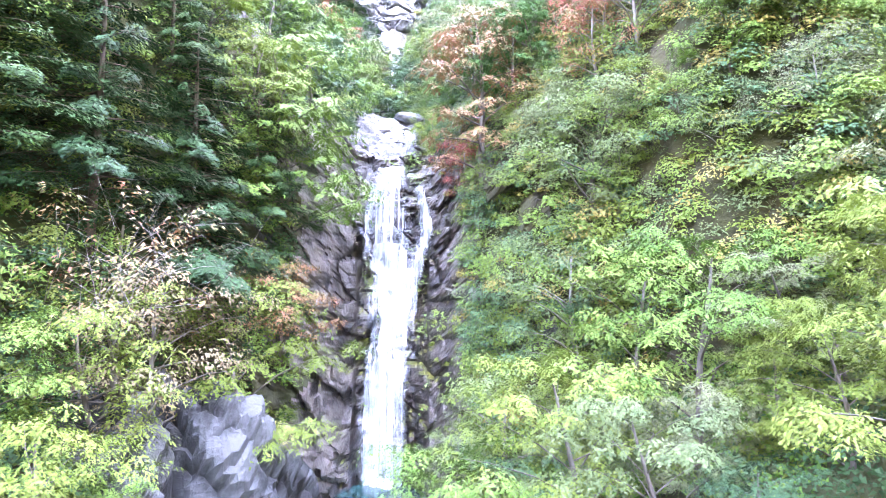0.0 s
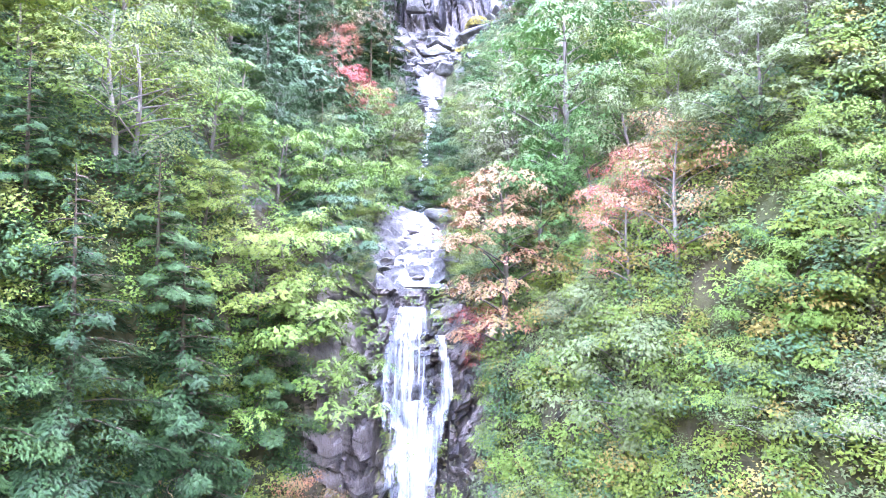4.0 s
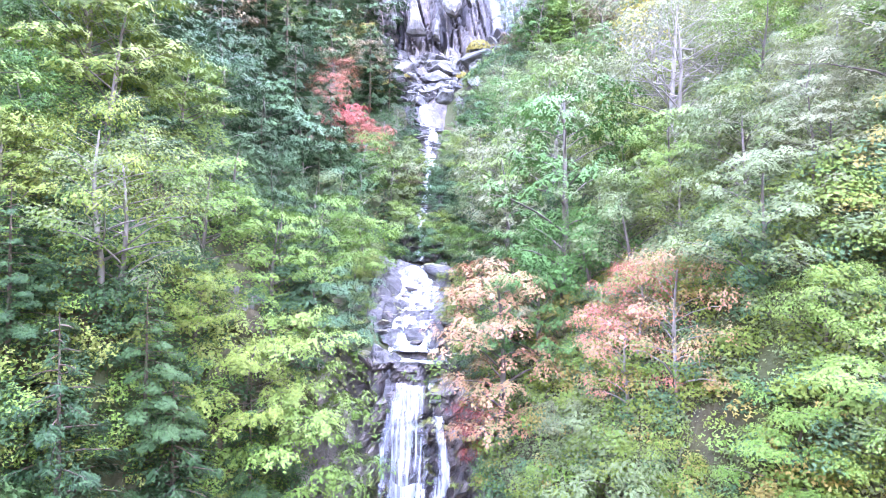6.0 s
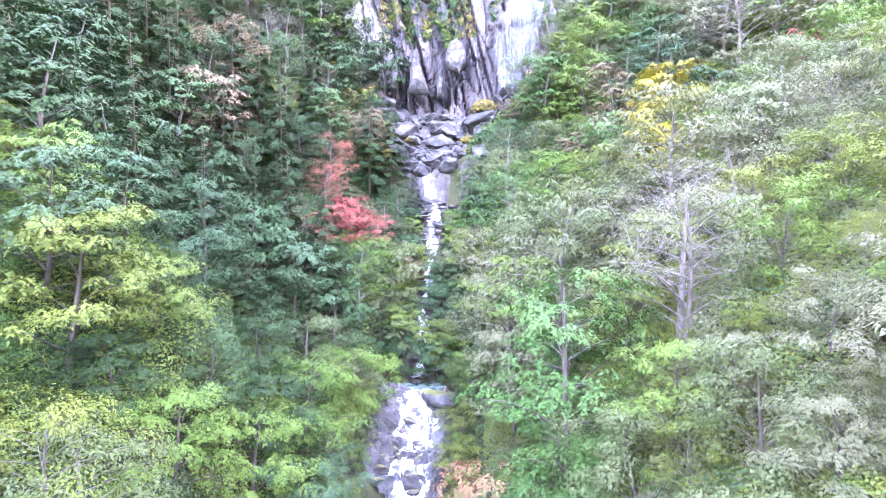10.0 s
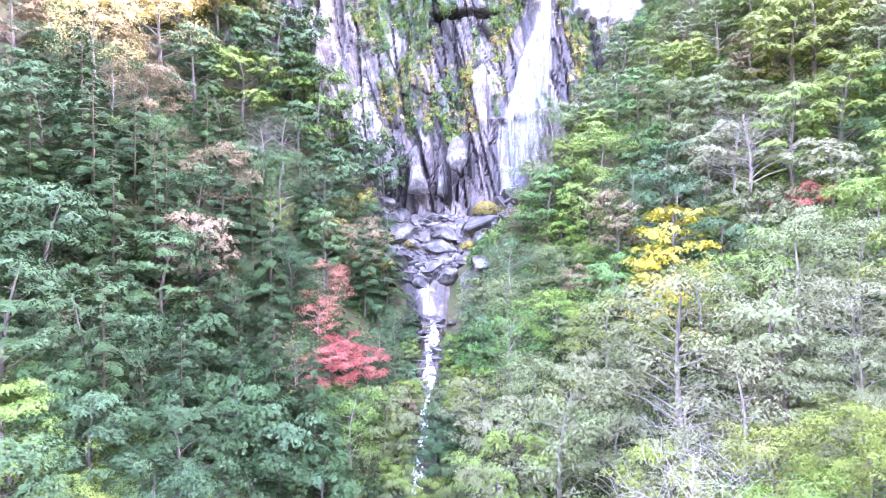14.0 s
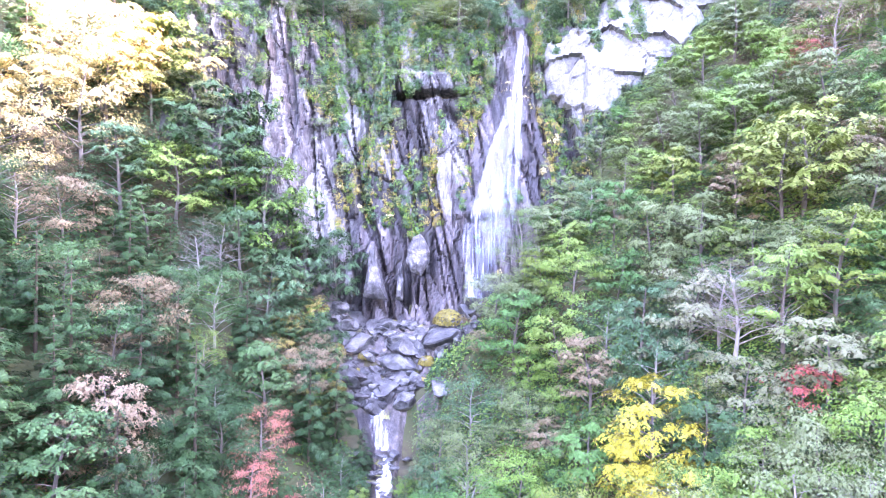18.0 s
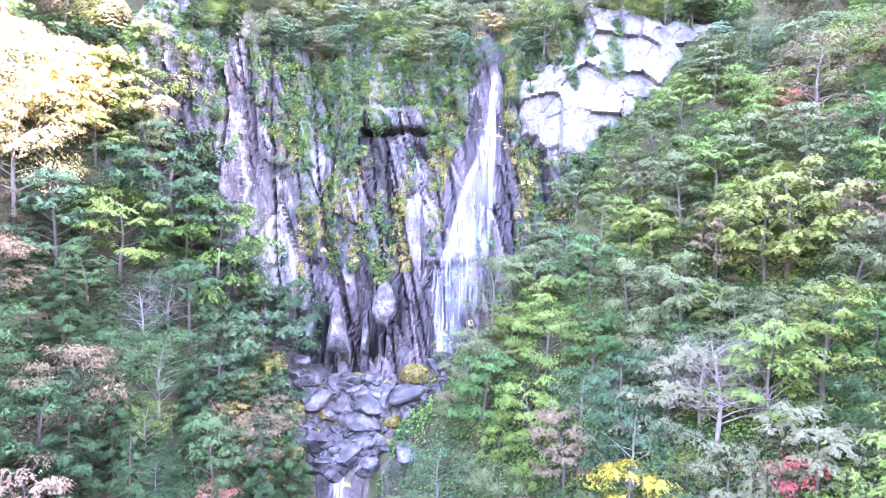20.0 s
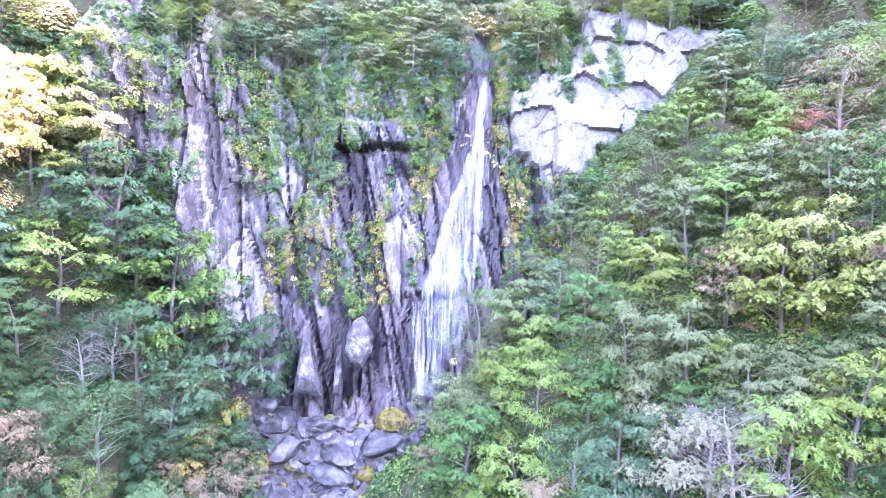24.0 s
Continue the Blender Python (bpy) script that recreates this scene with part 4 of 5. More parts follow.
def pale_share(x, z):
    """1 on the bare pale wall, 0 off it, with a short transition."""
    n = noise.fractal(Vector((x * 0.3, z * 0.3, 15.0)), 1.0, 2.0, 3)
    lo = float(np.interp(x, (13, 18, 22, 27, 33, 45), (71, 68, 67.5, 72, 77, 87)))
    hi = float(np.interp(x, (13, 17, 22, 25, 30, 36, 45), (80, 81, 84, 94, 94, 91.5, 92)))
    return min(1.0, max(0.0, min(x - 13.2 - n, z - lo - 2 * n, hi + 1.5 * n - z) / 1.4))


def pale_wall(x, z):
    return pale_share(x, z) > 0.02


def facet(x, z, fx, fz, seed, tilt):
    """Flat-faced blocks: each cell is a plane of its own, set back or forward and tilted."""
    d, pts = noise.voronoi(Vector((x * fx, z * fz, seed)))
    p = pts[0]
    return noise.cell(p * 7.31) + tilt * ((x * fx - p.x) * noise.cell(p * 3.17) + (z * fz - p.y) * noise.cell(p * 5.77)), min(1.0, (d[1] - d[0]) * 4.0)


def fall_line(z):
    return float(np.interp(z, (38, 45, 53, 62, 72, 80, 90), (3.0, 4.0, 5.5, 6.8, 9.2, 9.8, 9.8)))


def cliff_face(x, z):
    f = cliff_y(x, z)
    f += 0.6 * max(0.0, z - rim_at(x) - 1.5 * noise.noise(Vector((x * 0.3, 0, 7))))
    wid = float(np.interp(z, (38, 53, 66, 74, 84), (4.0, 6.0, 4.5, 2.2, 2.0)))
    g = math.exp(-((x - fall_line(z)) / wid) ** 2)
    calm = 1 - 0.72 * g
    d = 1.5 * noise.fractal(Vector((x * 0.09, z * 0.05, 2.0)), 1.0, 2.0, 3)
    pale = pale_share(x, z)
    bare = 0.6
    if pale > 0:
        b, e = facet(x + 0.05 * z, z, 0.14, 0.16, 13.0, 1.6)
        b2, e2 = facet(x - 0.2 * z, z, 0.42, 0.36, 17.0, 1.2)
        bare = d + 0.55 * b + 0.15 * b2 - 0.1 * (1 - e2) ** 4 + 1.0
    lean = x + 0.16 * z
    low = float(np.interp(z, (50, 62, 72), (1.35, 1.0, 0.7)))
    # buttresses and the deep cracks between them
    d += low * (1 - abs(noise.noise(Vector((lean * 0.30, z * 0.035, 9.0)))) * 2.4)
    d -= 1.0 * max(0.0, 1 - abs(noise.noise(Vector((lean * 0.36, z * 0.03, 19.0)))) * 13)
    b, e = facet(lean, z, 0.30, 0.07, 3.0, 1.2)
    d += 0.62 * b - 0.55 * (1 - e) ** 3
    b2, e2 = facet(x + 0.3 * z, z, 0.95, 0.20, 6.0, 1.0)
    d += 0.22 * b2 - 0.22 * (1 - e2) ** 3 + 0.06 * noise.noise(Vector((x * 1.8, z * 1.8, 4.0)))
    f -= ((d * (1 - pale) + bare * pale) - 1.6) * calm
    # the roofed ledge, and the shelf on which the fall breaks
    if -10.5 < x < 2.0:
        w = min(1.0, (x + 10.5) / 1.5, (2.0 - x) / 2.0)
        tilt_ = z - 0.06 * x
        f += w * (1.5 * math.exp(-((tilt_ - 71.5) / 0.45) ** 4) - 1.1 * math.exp(-((tilt_ - 73.6) / 1.6) ** 6))
    f += 0.4 * g
    f -= 0.9 * math.exp(-((z - 53 - 0.12 * (x - 5)) / 0.9) ** 2) * math.exp(-((x - 5) / 5) ** 2)
    return f


def cliff_tone(x, z):
    """How pale a block of the head wall is, from -1 to 1."""
    if pale_wall(x, z):
        b, e = facet(x + 0.05 * z, z, 0.14, 0.16, 13.0, 0.0)
        return 0.3 + 0.35 * b + 0.25 * noise.noise(Vector((x * 0.5, z * 0.35, 3.0)))
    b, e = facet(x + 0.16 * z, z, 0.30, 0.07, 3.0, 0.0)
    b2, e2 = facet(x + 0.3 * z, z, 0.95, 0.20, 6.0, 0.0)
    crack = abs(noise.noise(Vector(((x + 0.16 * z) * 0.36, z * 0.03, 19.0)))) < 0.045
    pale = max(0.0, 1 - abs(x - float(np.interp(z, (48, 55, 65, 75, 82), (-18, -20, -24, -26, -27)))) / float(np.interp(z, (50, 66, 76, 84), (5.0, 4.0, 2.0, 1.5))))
    # wet cracks are darker; block edges have their recess shade put into the tone
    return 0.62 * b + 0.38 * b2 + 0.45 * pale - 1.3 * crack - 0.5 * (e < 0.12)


def sheet_with_slots(name, xs_, zs_, face, slots, choose, label, flat=True, rise=None, shade=None):
    v = [(x, face(x, z), z + (rise(x) if rise else 0.0)) for z in zs_ for x in xs_]
    f = grid_faces(len(xs_), len(zs_))
    me = bpy.data.meshes.new(name)
    me.from_pydata(v, [], f)
    for m in slots:
        me.materials.append(MATS[m])
    idx, tones = [], []
    for q in f:
        i, k = q[0], q[2]
        x, z = (xs_[i % len(xs_)] + xs_[k % len(xs_)]) / 2, (zs_[i // len(xs_)] + zs_[k // len(xs_)]) / 2
        idx.append(choose(x, z + (rise(x) if rise else 0.0)))
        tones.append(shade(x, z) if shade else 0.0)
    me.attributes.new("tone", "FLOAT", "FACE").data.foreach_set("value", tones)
    me.polygons.foreach_set("material_index", idx)
    if not flat:
        me.shade_smooth()
    return tagged(new(name, me), label, "cliff", kind="structure")


def head_slot(x, z):
    n = noise.fractal(Vector((x * 0.16, z * 0.12, 11.0)), 1.0, 2.0, 3)
    if pale_wall(x, z) or -6.5 + n < x < 0.5 - n and 72.3 < z < 72.6 + 2 * n:
        return 1
    cx = np.interp(z, (38, 53, 72, 90), (3.5, 6.5, 9, 9.5))
    if abs(x - cx) < float(np.interp(z, (64, 75), (6.5, 2.6))) + 2.5 * n or (z < 52 + 6 * n and x > -14):
        return 2
    return 0


rock_mat("rock_purple", (0.006, 0.005, 0.005), (0.040, 0.034, 0.033), (0.108, 0.096, 0.092), 0.18, 0.7, (1.2, 1.2, 0.3), 0.55, 0.05)
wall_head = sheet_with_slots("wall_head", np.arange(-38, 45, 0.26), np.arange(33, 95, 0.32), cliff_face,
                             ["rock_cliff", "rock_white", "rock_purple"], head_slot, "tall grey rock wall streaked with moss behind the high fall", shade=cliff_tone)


def flank_low(x):
    return (1.02 if x < -4.7 else 0.78) * max(abs(x + 4.7) - 3.0, 0.0)


def lower_face(x, z):
    """Face of the lower step; z is counted from the stream's own level, so that the wall climbs with the flanks."""
    s = float(np.interp(z, (-34, -28.8, -20, -12, -9, -5), (39, 40.4, 42.2, 44.0, 45.4, 47.8)))
    y = s
    for _ in range(3):
        y = s - float(bend(np.float64(x), np.float64(y)))
    b, e = facet(x + 0.35 * z, z, 0.36, 0.30, 21.0, 1.5)
    b2, e2 = facet(x - 0.3 * z, z, 0.85, 0.95, 23.0, 1.4)
    b3, e3 = facet(x + 0.4 * z, z, 1.9, 2.2, 27.0, 1.0)
    y -= 0.62 * b - 0.5 * (1 - e) ** 3 + 0.26 * b2 - 0.22 * (1 - e2) ** 3 + 0.10 * b3 + 0.5 * noise.fractal(Vector((x * 0.3, z * 0.25, 5.0)), 1.0, 2.0, 3) - 0.3
    if -7.2 < x < -2.0 and z < -9:
        y += 0.6
    # the dark knob that parts the fall
    y -= 1.3 * math.exp(-((x + 5.0) / 0.9) ** 2 - ((z + 11.5) / 1.9) ** 2)
    return y


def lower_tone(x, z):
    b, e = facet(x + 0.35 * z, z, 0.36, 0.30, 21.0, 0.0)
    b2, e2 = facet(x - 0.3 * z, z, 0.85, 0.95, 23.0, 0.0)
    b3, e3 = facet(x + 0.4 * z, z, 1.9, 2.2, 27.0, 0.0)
    # seams between blocks get crevice shade painted into the tone
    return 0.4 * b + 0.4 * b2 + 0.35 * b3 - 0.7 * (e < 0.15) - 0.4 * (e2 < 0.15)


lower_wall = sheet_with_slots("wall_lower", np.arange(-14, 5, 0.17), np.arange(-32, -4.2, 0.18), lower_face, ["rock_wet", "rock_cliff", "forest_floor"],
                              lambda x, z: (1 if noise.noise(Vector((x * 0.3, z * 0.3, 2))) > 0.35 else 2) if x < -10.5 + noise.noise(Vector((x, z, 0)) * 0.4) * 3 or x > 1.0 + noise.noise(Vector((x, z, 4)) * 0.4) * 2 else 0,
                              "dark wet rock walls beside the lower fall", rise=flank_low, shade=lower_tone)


def tufts(name, leaf, face, n, x0, x1, z0, z1, keep, seed, size, label, fx=0.3, fz=0.09, rise=None):
    """Plants rooted in the cracks of a rock face: clumps of sprays."""
    r = np.random.default_rng(seed)
    cs, ns = [], []
    for _ in range(n):
        x, z = r.uniform(x0, x1), r.uniform(z0, z1)
        v = noise.fractal(Vector((x * fx + 0.03 * z, z * fz, seed * 1.7)), 1.0, 2.0, 3)
        if v < keep or face is cliff_face and (abs(x - float(np.interp(z, (38, 53, 72, 90), (3.5, 6, 9, 9)))) < (4.2 if z < 72 else 2.0) and z < 84 or head_slot(x, z) == 1 and v < keep + 0.3):
            continue
        y = face(x, z)
        up = rise(x) if rise else 0.0
        big = 0.35 + min(1.0, 2.2 * (v - keep))
        for _k in range(int(8 + 14 * big)):
            o = r.normal(size=3) * (0.42 * big, 0.25 * big, 0.34 * big)
            cs.append((x + o[0], y - abs(o[1]) - 0.05, z + o[2] + up))
            ns.append((0.6 * o[0] + r.normal(0, 0.3), -0.7 + r.normal(0, 0.3), 0.8 + 0.5 * o[2]))
    v, f = sprays(np.array(cs), np.array(ns), size, r, 0.6)
    return tagged(mesh_object(name, v, f, leaf), label, "undergrowth", kind="stuff")


def cover(x, z):
    """How densely plants cover the head wall, from 0 to 1."""
    fall_x = float(np.interp(z, (38, 53, 72, 82), (4.0, 6, 9, 9)))
    if abs(x - fall_x) < float(np.interp(z, (38, 56, 70, 74, 82), (8, 6.5, 4.5, 2.4, 2.0))):
        return 0.0
    if pale_wall(x, z):
        return 0.12
    if x < -17 and abs(x - float(np.interp(z, (55, 65, 75, 82), (-21, -25, -26, -27)))) < float(np.interp(z, (56, 66, 76, 84), (4.2, 3.0, 1.6, 0.8))):
        return 0.16
    if -35 < x < -29 and 66 < z < 80:
        return 0.25
    if z > rim_at(x) - 2:
        return 0.95
    if -10 < x < 1.6 and 69 < z < 76:
        return 0.15 if z < 72.5 else 0.3
    if x > 11:
        return 0.72
    if z < 50:
        return 0.16
    if -9 < x < 3:
        return 0.54 if z < 70 else 0.8
    return 0.58 if z < 58 else 0.74


def cliff_bushes(n, seed):
    """Bushes, ferns and mossy cushions rooted on the head wall, sorted by the colour of their leaves."""
    r = np.random.default_rng(seed)
    heap = {}
    for _ in range(n):
        x, z = r.uniform(-38, 42), r.uniform(42, 95)
        v = noise.fractal(Vector((x * 0.34 + 0.03 * z, z * 0.10, 5.0)), 1.0, 2.0, 3)
        if 0.5 - 0.95 * v > cover(x, z) * r.uniform(0.8, 1.1):
            continue
        band = noise.noise(Vector((x * 0.45, z * 0.05, 31.0))) + 0.25 * r.normal()
        high = z > 66 + 6 * v
        if -23 < x < 20 and band > (0.36 if high else -0.02):
            leaf = str(r.choice(["leaf_moss", "leaf_gold", "leaf_lime"], p=[0.72, 0.03, 0.25]))
        else:
            leaf = str(r.choice(["leaf_deep", "leaf_teal", "leaf_green", "leaf_grey"], p=[0.3, 0.25, 0.25, 0.2]))
        R = r.uniform(0.35, 0.85) * (1.25 if high else 0.9)
        m = int(14 + 64 * R * R)
        d = r.normal(size=(m, 3))
        d /= np.linalg.norm(d, axis=1, keepdims=True)
        d[:, 1] = -np.abs(d[:, 1])
        y = min(cliff_face(x, z), cliff_face(x, z + 0.5 * R), cliff_face(x + 0.4 * R, z))
        heap.setdefault(leaf, ([], []))[0].append(np.array((x, y + 0.15, z)) + d * R * r.uniform(0.5, 1.1, (m, 1)) * np.array((1.0, 0.8, 0.9)))
        heap[leaf][1].append(d * 0.8 + r.normal(0, 0.3, (m, 3)) + np.array((0, -0.2, 0.6)))
    for leaf, (cs, ns) in heap.items():
        v, f = sprays(np.concatenate(cs), np.concatenate(ns), 0.16 if leaf not in ("leaf_moss", "leaf_gold") else 0.125, r, 0.5)
        tagged(mesh_object("cliff_plants", v, f, leaf), f"{HUE[leaf]} bushes and moss rooted in the cliff's cracks", "undergrowth", kind="stuff")


cliff_bushes(12000, 61)
for _ in range(900):
    x, z = float(place_r.uniform(-36, 40)), float(place_r.uniform(58, 92))
    if cover(x, z) < 0.7 or place_r.random() > 0.13:
        continue
    leaf = str(place_r.choice(["leaf_deep", "leaf_teal", "leaf_green", "leaf_grey"]))
    ob = stand(KINDS["shrub"], x, cliff_face(x, z) + 0.3, float(place_r.uniform(0.5, 0.95)), x, leaf, 0.0, z - 0.6)
    tagged(ob, f"{HUE[leaf]} leafy shrub rooted on a ledge of the cliff", "shrub", "shrubs on the cliff")
tufts("cliff_plants", "leaf_green", lower_face, 700, -16, 9, -24, -4, 0.2, 64, 0.10, "ferns on the wet rocks", 0.4, 0.3, flank_low)


def bank_bushes(leaf, seed, n, x0, x1, z0, z1, size, label, low=0.5, high=1.25):
    """Bushes that hang over the banks beside the lower fall."""
    r = np.random.default_rng(seed)
    cs, ns = [], []
    for _ in range(n):
        x, z = r.uniform(x0, x1), r.uniform(z0, z1)
        y, up = lower_face(x, z), flank_low(x)
        if noise.noise(Vector((x * 0.35, z * 0.35, seed))) < -0.6:
            continue
        R = r.uniform(low, high)
        m = int(30 + 130 * R * R)
        d = r.normal(size=(m, 3))
        d /= np.linalg.norm(d, axis=1, keepdims=True)
        d[:, 1] = -np.abs(d[:, 1])
        d[:, 2] = np.abs(d[:, 2]) - 0.3
        cs.append(np.array((x, y, z + up)) + d * R * r.uniform(0.55, 1.1, (m, 1)))
        ns.append(d * 0.8 + r.normal(0, 0.3, (m, 3)) + np.array((0, -0.1, 0.6)))
    v, f = sprays(np.concatenate(cs), np.concatenate(ns), size, r, 0.55)
    return tagged(mesh_object("bank_plants", v, f, leaf), label, "undergrowth", kind="stuff")


for k, (leaf, n) in enumerate((("leaf_lime", 420), ("leaf_green", 560), ("leaf_grey", 340), ("leaf_teal", 300), ("leaf_moss", 160))):
    bank_bushes(leaf, 65 + k, n, 0.2, 20, -28, -4.2, 0.08, f"{HUE[leaf]} bushes and ferns on the bank beside the lower fall")
for k, (leaf, n) in enumerate((("leaf_deep", 360), ("leaf_green", 260), ("leaf_lime", 200))):
    bank_bushes(leaf, 75 + k, n, -24, -10.2, -27, -4.2, 0.08, f"{HUE[leaf]} bushes and ferns on the bank beside the lower fall")
bank_bushes("leaf_green", 79, 26, -11, -8, -10, -4.5, 0.09, "green ferns overhanging the lower fall", 0.3, 0.6)
bank_bushes("leaf_lime", 80, 26, -1.8, 0.6, -24, -5, 0.09, "yellow-green ferns beside the lower fall", 0.25, 0.5)

# ---- water ----


def fray(ob, nu, nv):
    at = ob.data.attributes.new("across", "FLOAT", "POINT")
    at.data.foreach_set("value", [math.sin(math.pi * i / (nu - 1)) ** 0.6 for _ in range(nv) for i in range(nu)])


def fall(name, rows, face, mat, label, lift=0.5, nu=10, step=0.4):
    """A fall: rows of height, left edge and right edge, laid over a rock face."""
    zs_ = np.arange(rows[-1][0], rows[0][0] + 0.01, step)
    zr = [r[0] for r in rows][::-1]
    L, R = np.interp(zs_, zr, [r[1] for r in rows][::-1]), np.interp(zs_, zr, [r[2] for r in rows][::-1])
    v = []
    for z, a, c in zip(zs_, L, R):
        for i in range(nu):
            u = i / (nu - 1)
            x = a + (c - a) * u + 0.15 * noise.noise(Vector((i, z * 0.5, 3)))
            near = min(face(x, z - 0.8), face(x, z), face(x, z + 0.5))
            v.append((x, near - lift * (0.35 + 0.65 * math.sin(math.pi * u)), z))
    ob = mesh_object(name, v, grid_faces(nu, len(zs_)), mat)
    fray(ob, nu, len(zs_))
    return tagged(ob, label, "waterfall", kind="structure")


fall("water_veil", [(80.5, 9.0, 10.8), (73, 8.0, 11.0), (67, 5.8, 11.2), (61, 3.6, 11.0), (56, 2.0, 10.6), (52, 0.9, 10.0), (46, 0.8, 8.6), (38, 0.6, 5.6)], cliff_face, "water_veil",
     "thin white veil of falling water on the cliff", 0.45, 20)
fall("water_strand", [(81, 9.1, 10.6), (73, 8.2, 10.4), (67, 6.2, 8.8), (61, 4.0, 6.6), (54, 2.4, 5.2)], cliff_face, "water_high", "white strand of the high fall", 0.75, 12)
fall("water_strand", [(74, 8.8, 10.6), (67, 8.6, 10.8), (61, 8.2, 10.4), (54, 7.4, 9.8), (46, 6.0, 8.2)], cliff_face, "water_veil", "thin strand beside the high fall", 0.7, 10)
fall("water_strand", [(54, 1.4, 6.4), (50, 0.6, 4.0), (46, 1.0, 3.8), (41, 1.6, 4.2), (37.6, 0.8, 4.4)], cliff_face, "water_high", "white foot of the high fall", 0.8, 10)
fall("water_fall_upper", [(-5.6, -6.8, -3.0), (-8, -7.3, -2.7), (-10, -7.7, -1.7), (-14, -7.3, -1.9)], lower_face, "water_threads", "white threads of water over a dark rock knob", 0.4, 18, 0.3)
fall("water_fall_lower", [(-12.0, -7.3, -2.4), (-14, -7.2, -2.0), (-17, -6.9, -2.3), (-21, -7.3, -2.8), (-25, -7.3, -3.3), (-30, -7.2, -3.0)],
     lower_face, "water_fall", "broad white lower fall over dark rock", 0.5, 18, 0.3)
fall("water_strand", [(-6.0, -6.2, -4.2), (-8.0, -6.9, -5.2), (-11, -7.5, -6.2), (-14, -7.1, -5.4)], lower_face, "water_high", "white strand beside the dark rock knob", 0.7, 8, 0.3)
fall("water_strand", [(-7.5, -3.4, -2.2), (-11, -2.9, -1.4), (-14, -4.0, -2.0), (-18, -5.6, -3.0), (-24, -6.6, -3.6), (-30, -6.8, -3.4)], lower_face, "water_fall", "dense white strand of the lower fall", 0.9, 10, 0.3)


POOLS = ((-5.4, 51.7, -4.85, 2.6, 1.5), (-6.2, 62.6, 2.75, 2.8, 2.1))


def bed_sheet():
    ys_ = np.arange(46.5, 101.5, 0.4)
    us = np.arange(-17, 9.01, 0.4)
    v = []
    for y in ys_:
        c = float(centre(y))
        for u in us:
            wl = float(np.interp(y, (46, 56, 66, 86, 91, 95, 101), (3.4, 3.6, 1.5, 1.1, 3.4, 12.5, 15.0)))
            wr = float(np.interp(y, (46, 60, 66, 86, 91, 95, 101), (2.6, 3.0, 1.3, 1.0, 3.2, 5.0, 8.0)))
            x = c + u
            b, e = blocks(x + 0.5 * y, y, 0.38, 0.55, 31.0)
            b2, e2 = blocks(x, y, 1.5, 1.2, 33.0)
            inside = 1.0 if -wl < u < wr else max(0.0, 1 - 1.2 * (u - wr if u > 0 else -wl - u))
            wild = 1.0 if y < 88 else 0.45
            z = float(height(x, y)) - 0.3 + inside * ((0.6 if y < 88 else 0.85) + wild * (0.6 * b * (0.3 + 0.7 * e) - 0.3 * (1 - e) + 0.14 * b2)) - (1 - inside) * 0.9
            for px, py, pz, rx, ry in POOLS:
                if ((x - px) / rx) ** 2 + ((y - py) / ry) ** 2 < 1.0:
                    z = pz - 0.3
            v.append((x, y, z))
    me_f = grid_faces(len(us), len(ys_))
    return tagged(mesh_object("ground_stream_bed", v, me_f, "rock_wet", None, False), "dark stepped bedrock and rubble of the stream bed", "stream bed", kind="structure")


bed_sheet()


def bed(y):
    return float(np.interp(y, ALL_Y, ALL_Z))


def stream(name, y0, y1, width, mat, label, lift=0.95, step=0.3, nu=10, seed=1):
    ys_ = np.arange(y0, y1 + step, step)
    v = []
    for y in ys_:
        c = float(centre(y)) + 0.5 * noise.noise(Vector((y * 0.35, seed, 0)))
        w = width(y)
        for i in range(nu):
            u = i / (nu - 1) * 2 - 1
            v.append((c + u * w, y, bed(y) + lift + 0.25 * noise.noise(Vector((u * 2, y * 0.9, seed))) + 0.25 * (1 - u * u)))
    ob = mesh_object(name, v, grid_faces(nu, len(ys_)), mat)
    fray(ob, nu, len(ys_))
    return tagged(ob, label, "stream", kind="structure")


def rapids_bed(y0, y1, left, right, step=0.2):
    """Stepped bedrock: tilted flat-faced slabs, higher on the western side."""
    ys_, us = np.arange(y0, y1, step), np.arange(-left, right + 0.01, step)
    v = []
    for y in ys_:
        c = float(centre(y))
        for u in us:
            b, e = facet(u + 0.35 * y, y, 0.42, 0.75, 41.0, 1.3)
            b2, e2 = facet(u - 0.2 * y, y, 1.1, 1.8, 43.0, 1.0)
            side = 0.42 * max(0.0, -u - 0.2) + 0.55 * max(0.0, u - 2.0)
            z = bed(y) + 0.72 + 0.36 * b - 0.25 * (1 - e) ** 2 + 0.13 * b2 - 0.1 * (1 - e2) ** 2 + side
            rim_ = min(1.0, (u + left) / 0.6, (right - u) / 0.6)
            v.append((c + u, y, z - 1.4 * (1 - rim_)))
    ob = mesh_object("ground_rapids_bed", v, grid_faces(len(us), len(ys_)), "rock_bed", None, False)
    return tagged(ob, "pale stepped bedrock slabs in the rapids", "stream bed", kind="structure")


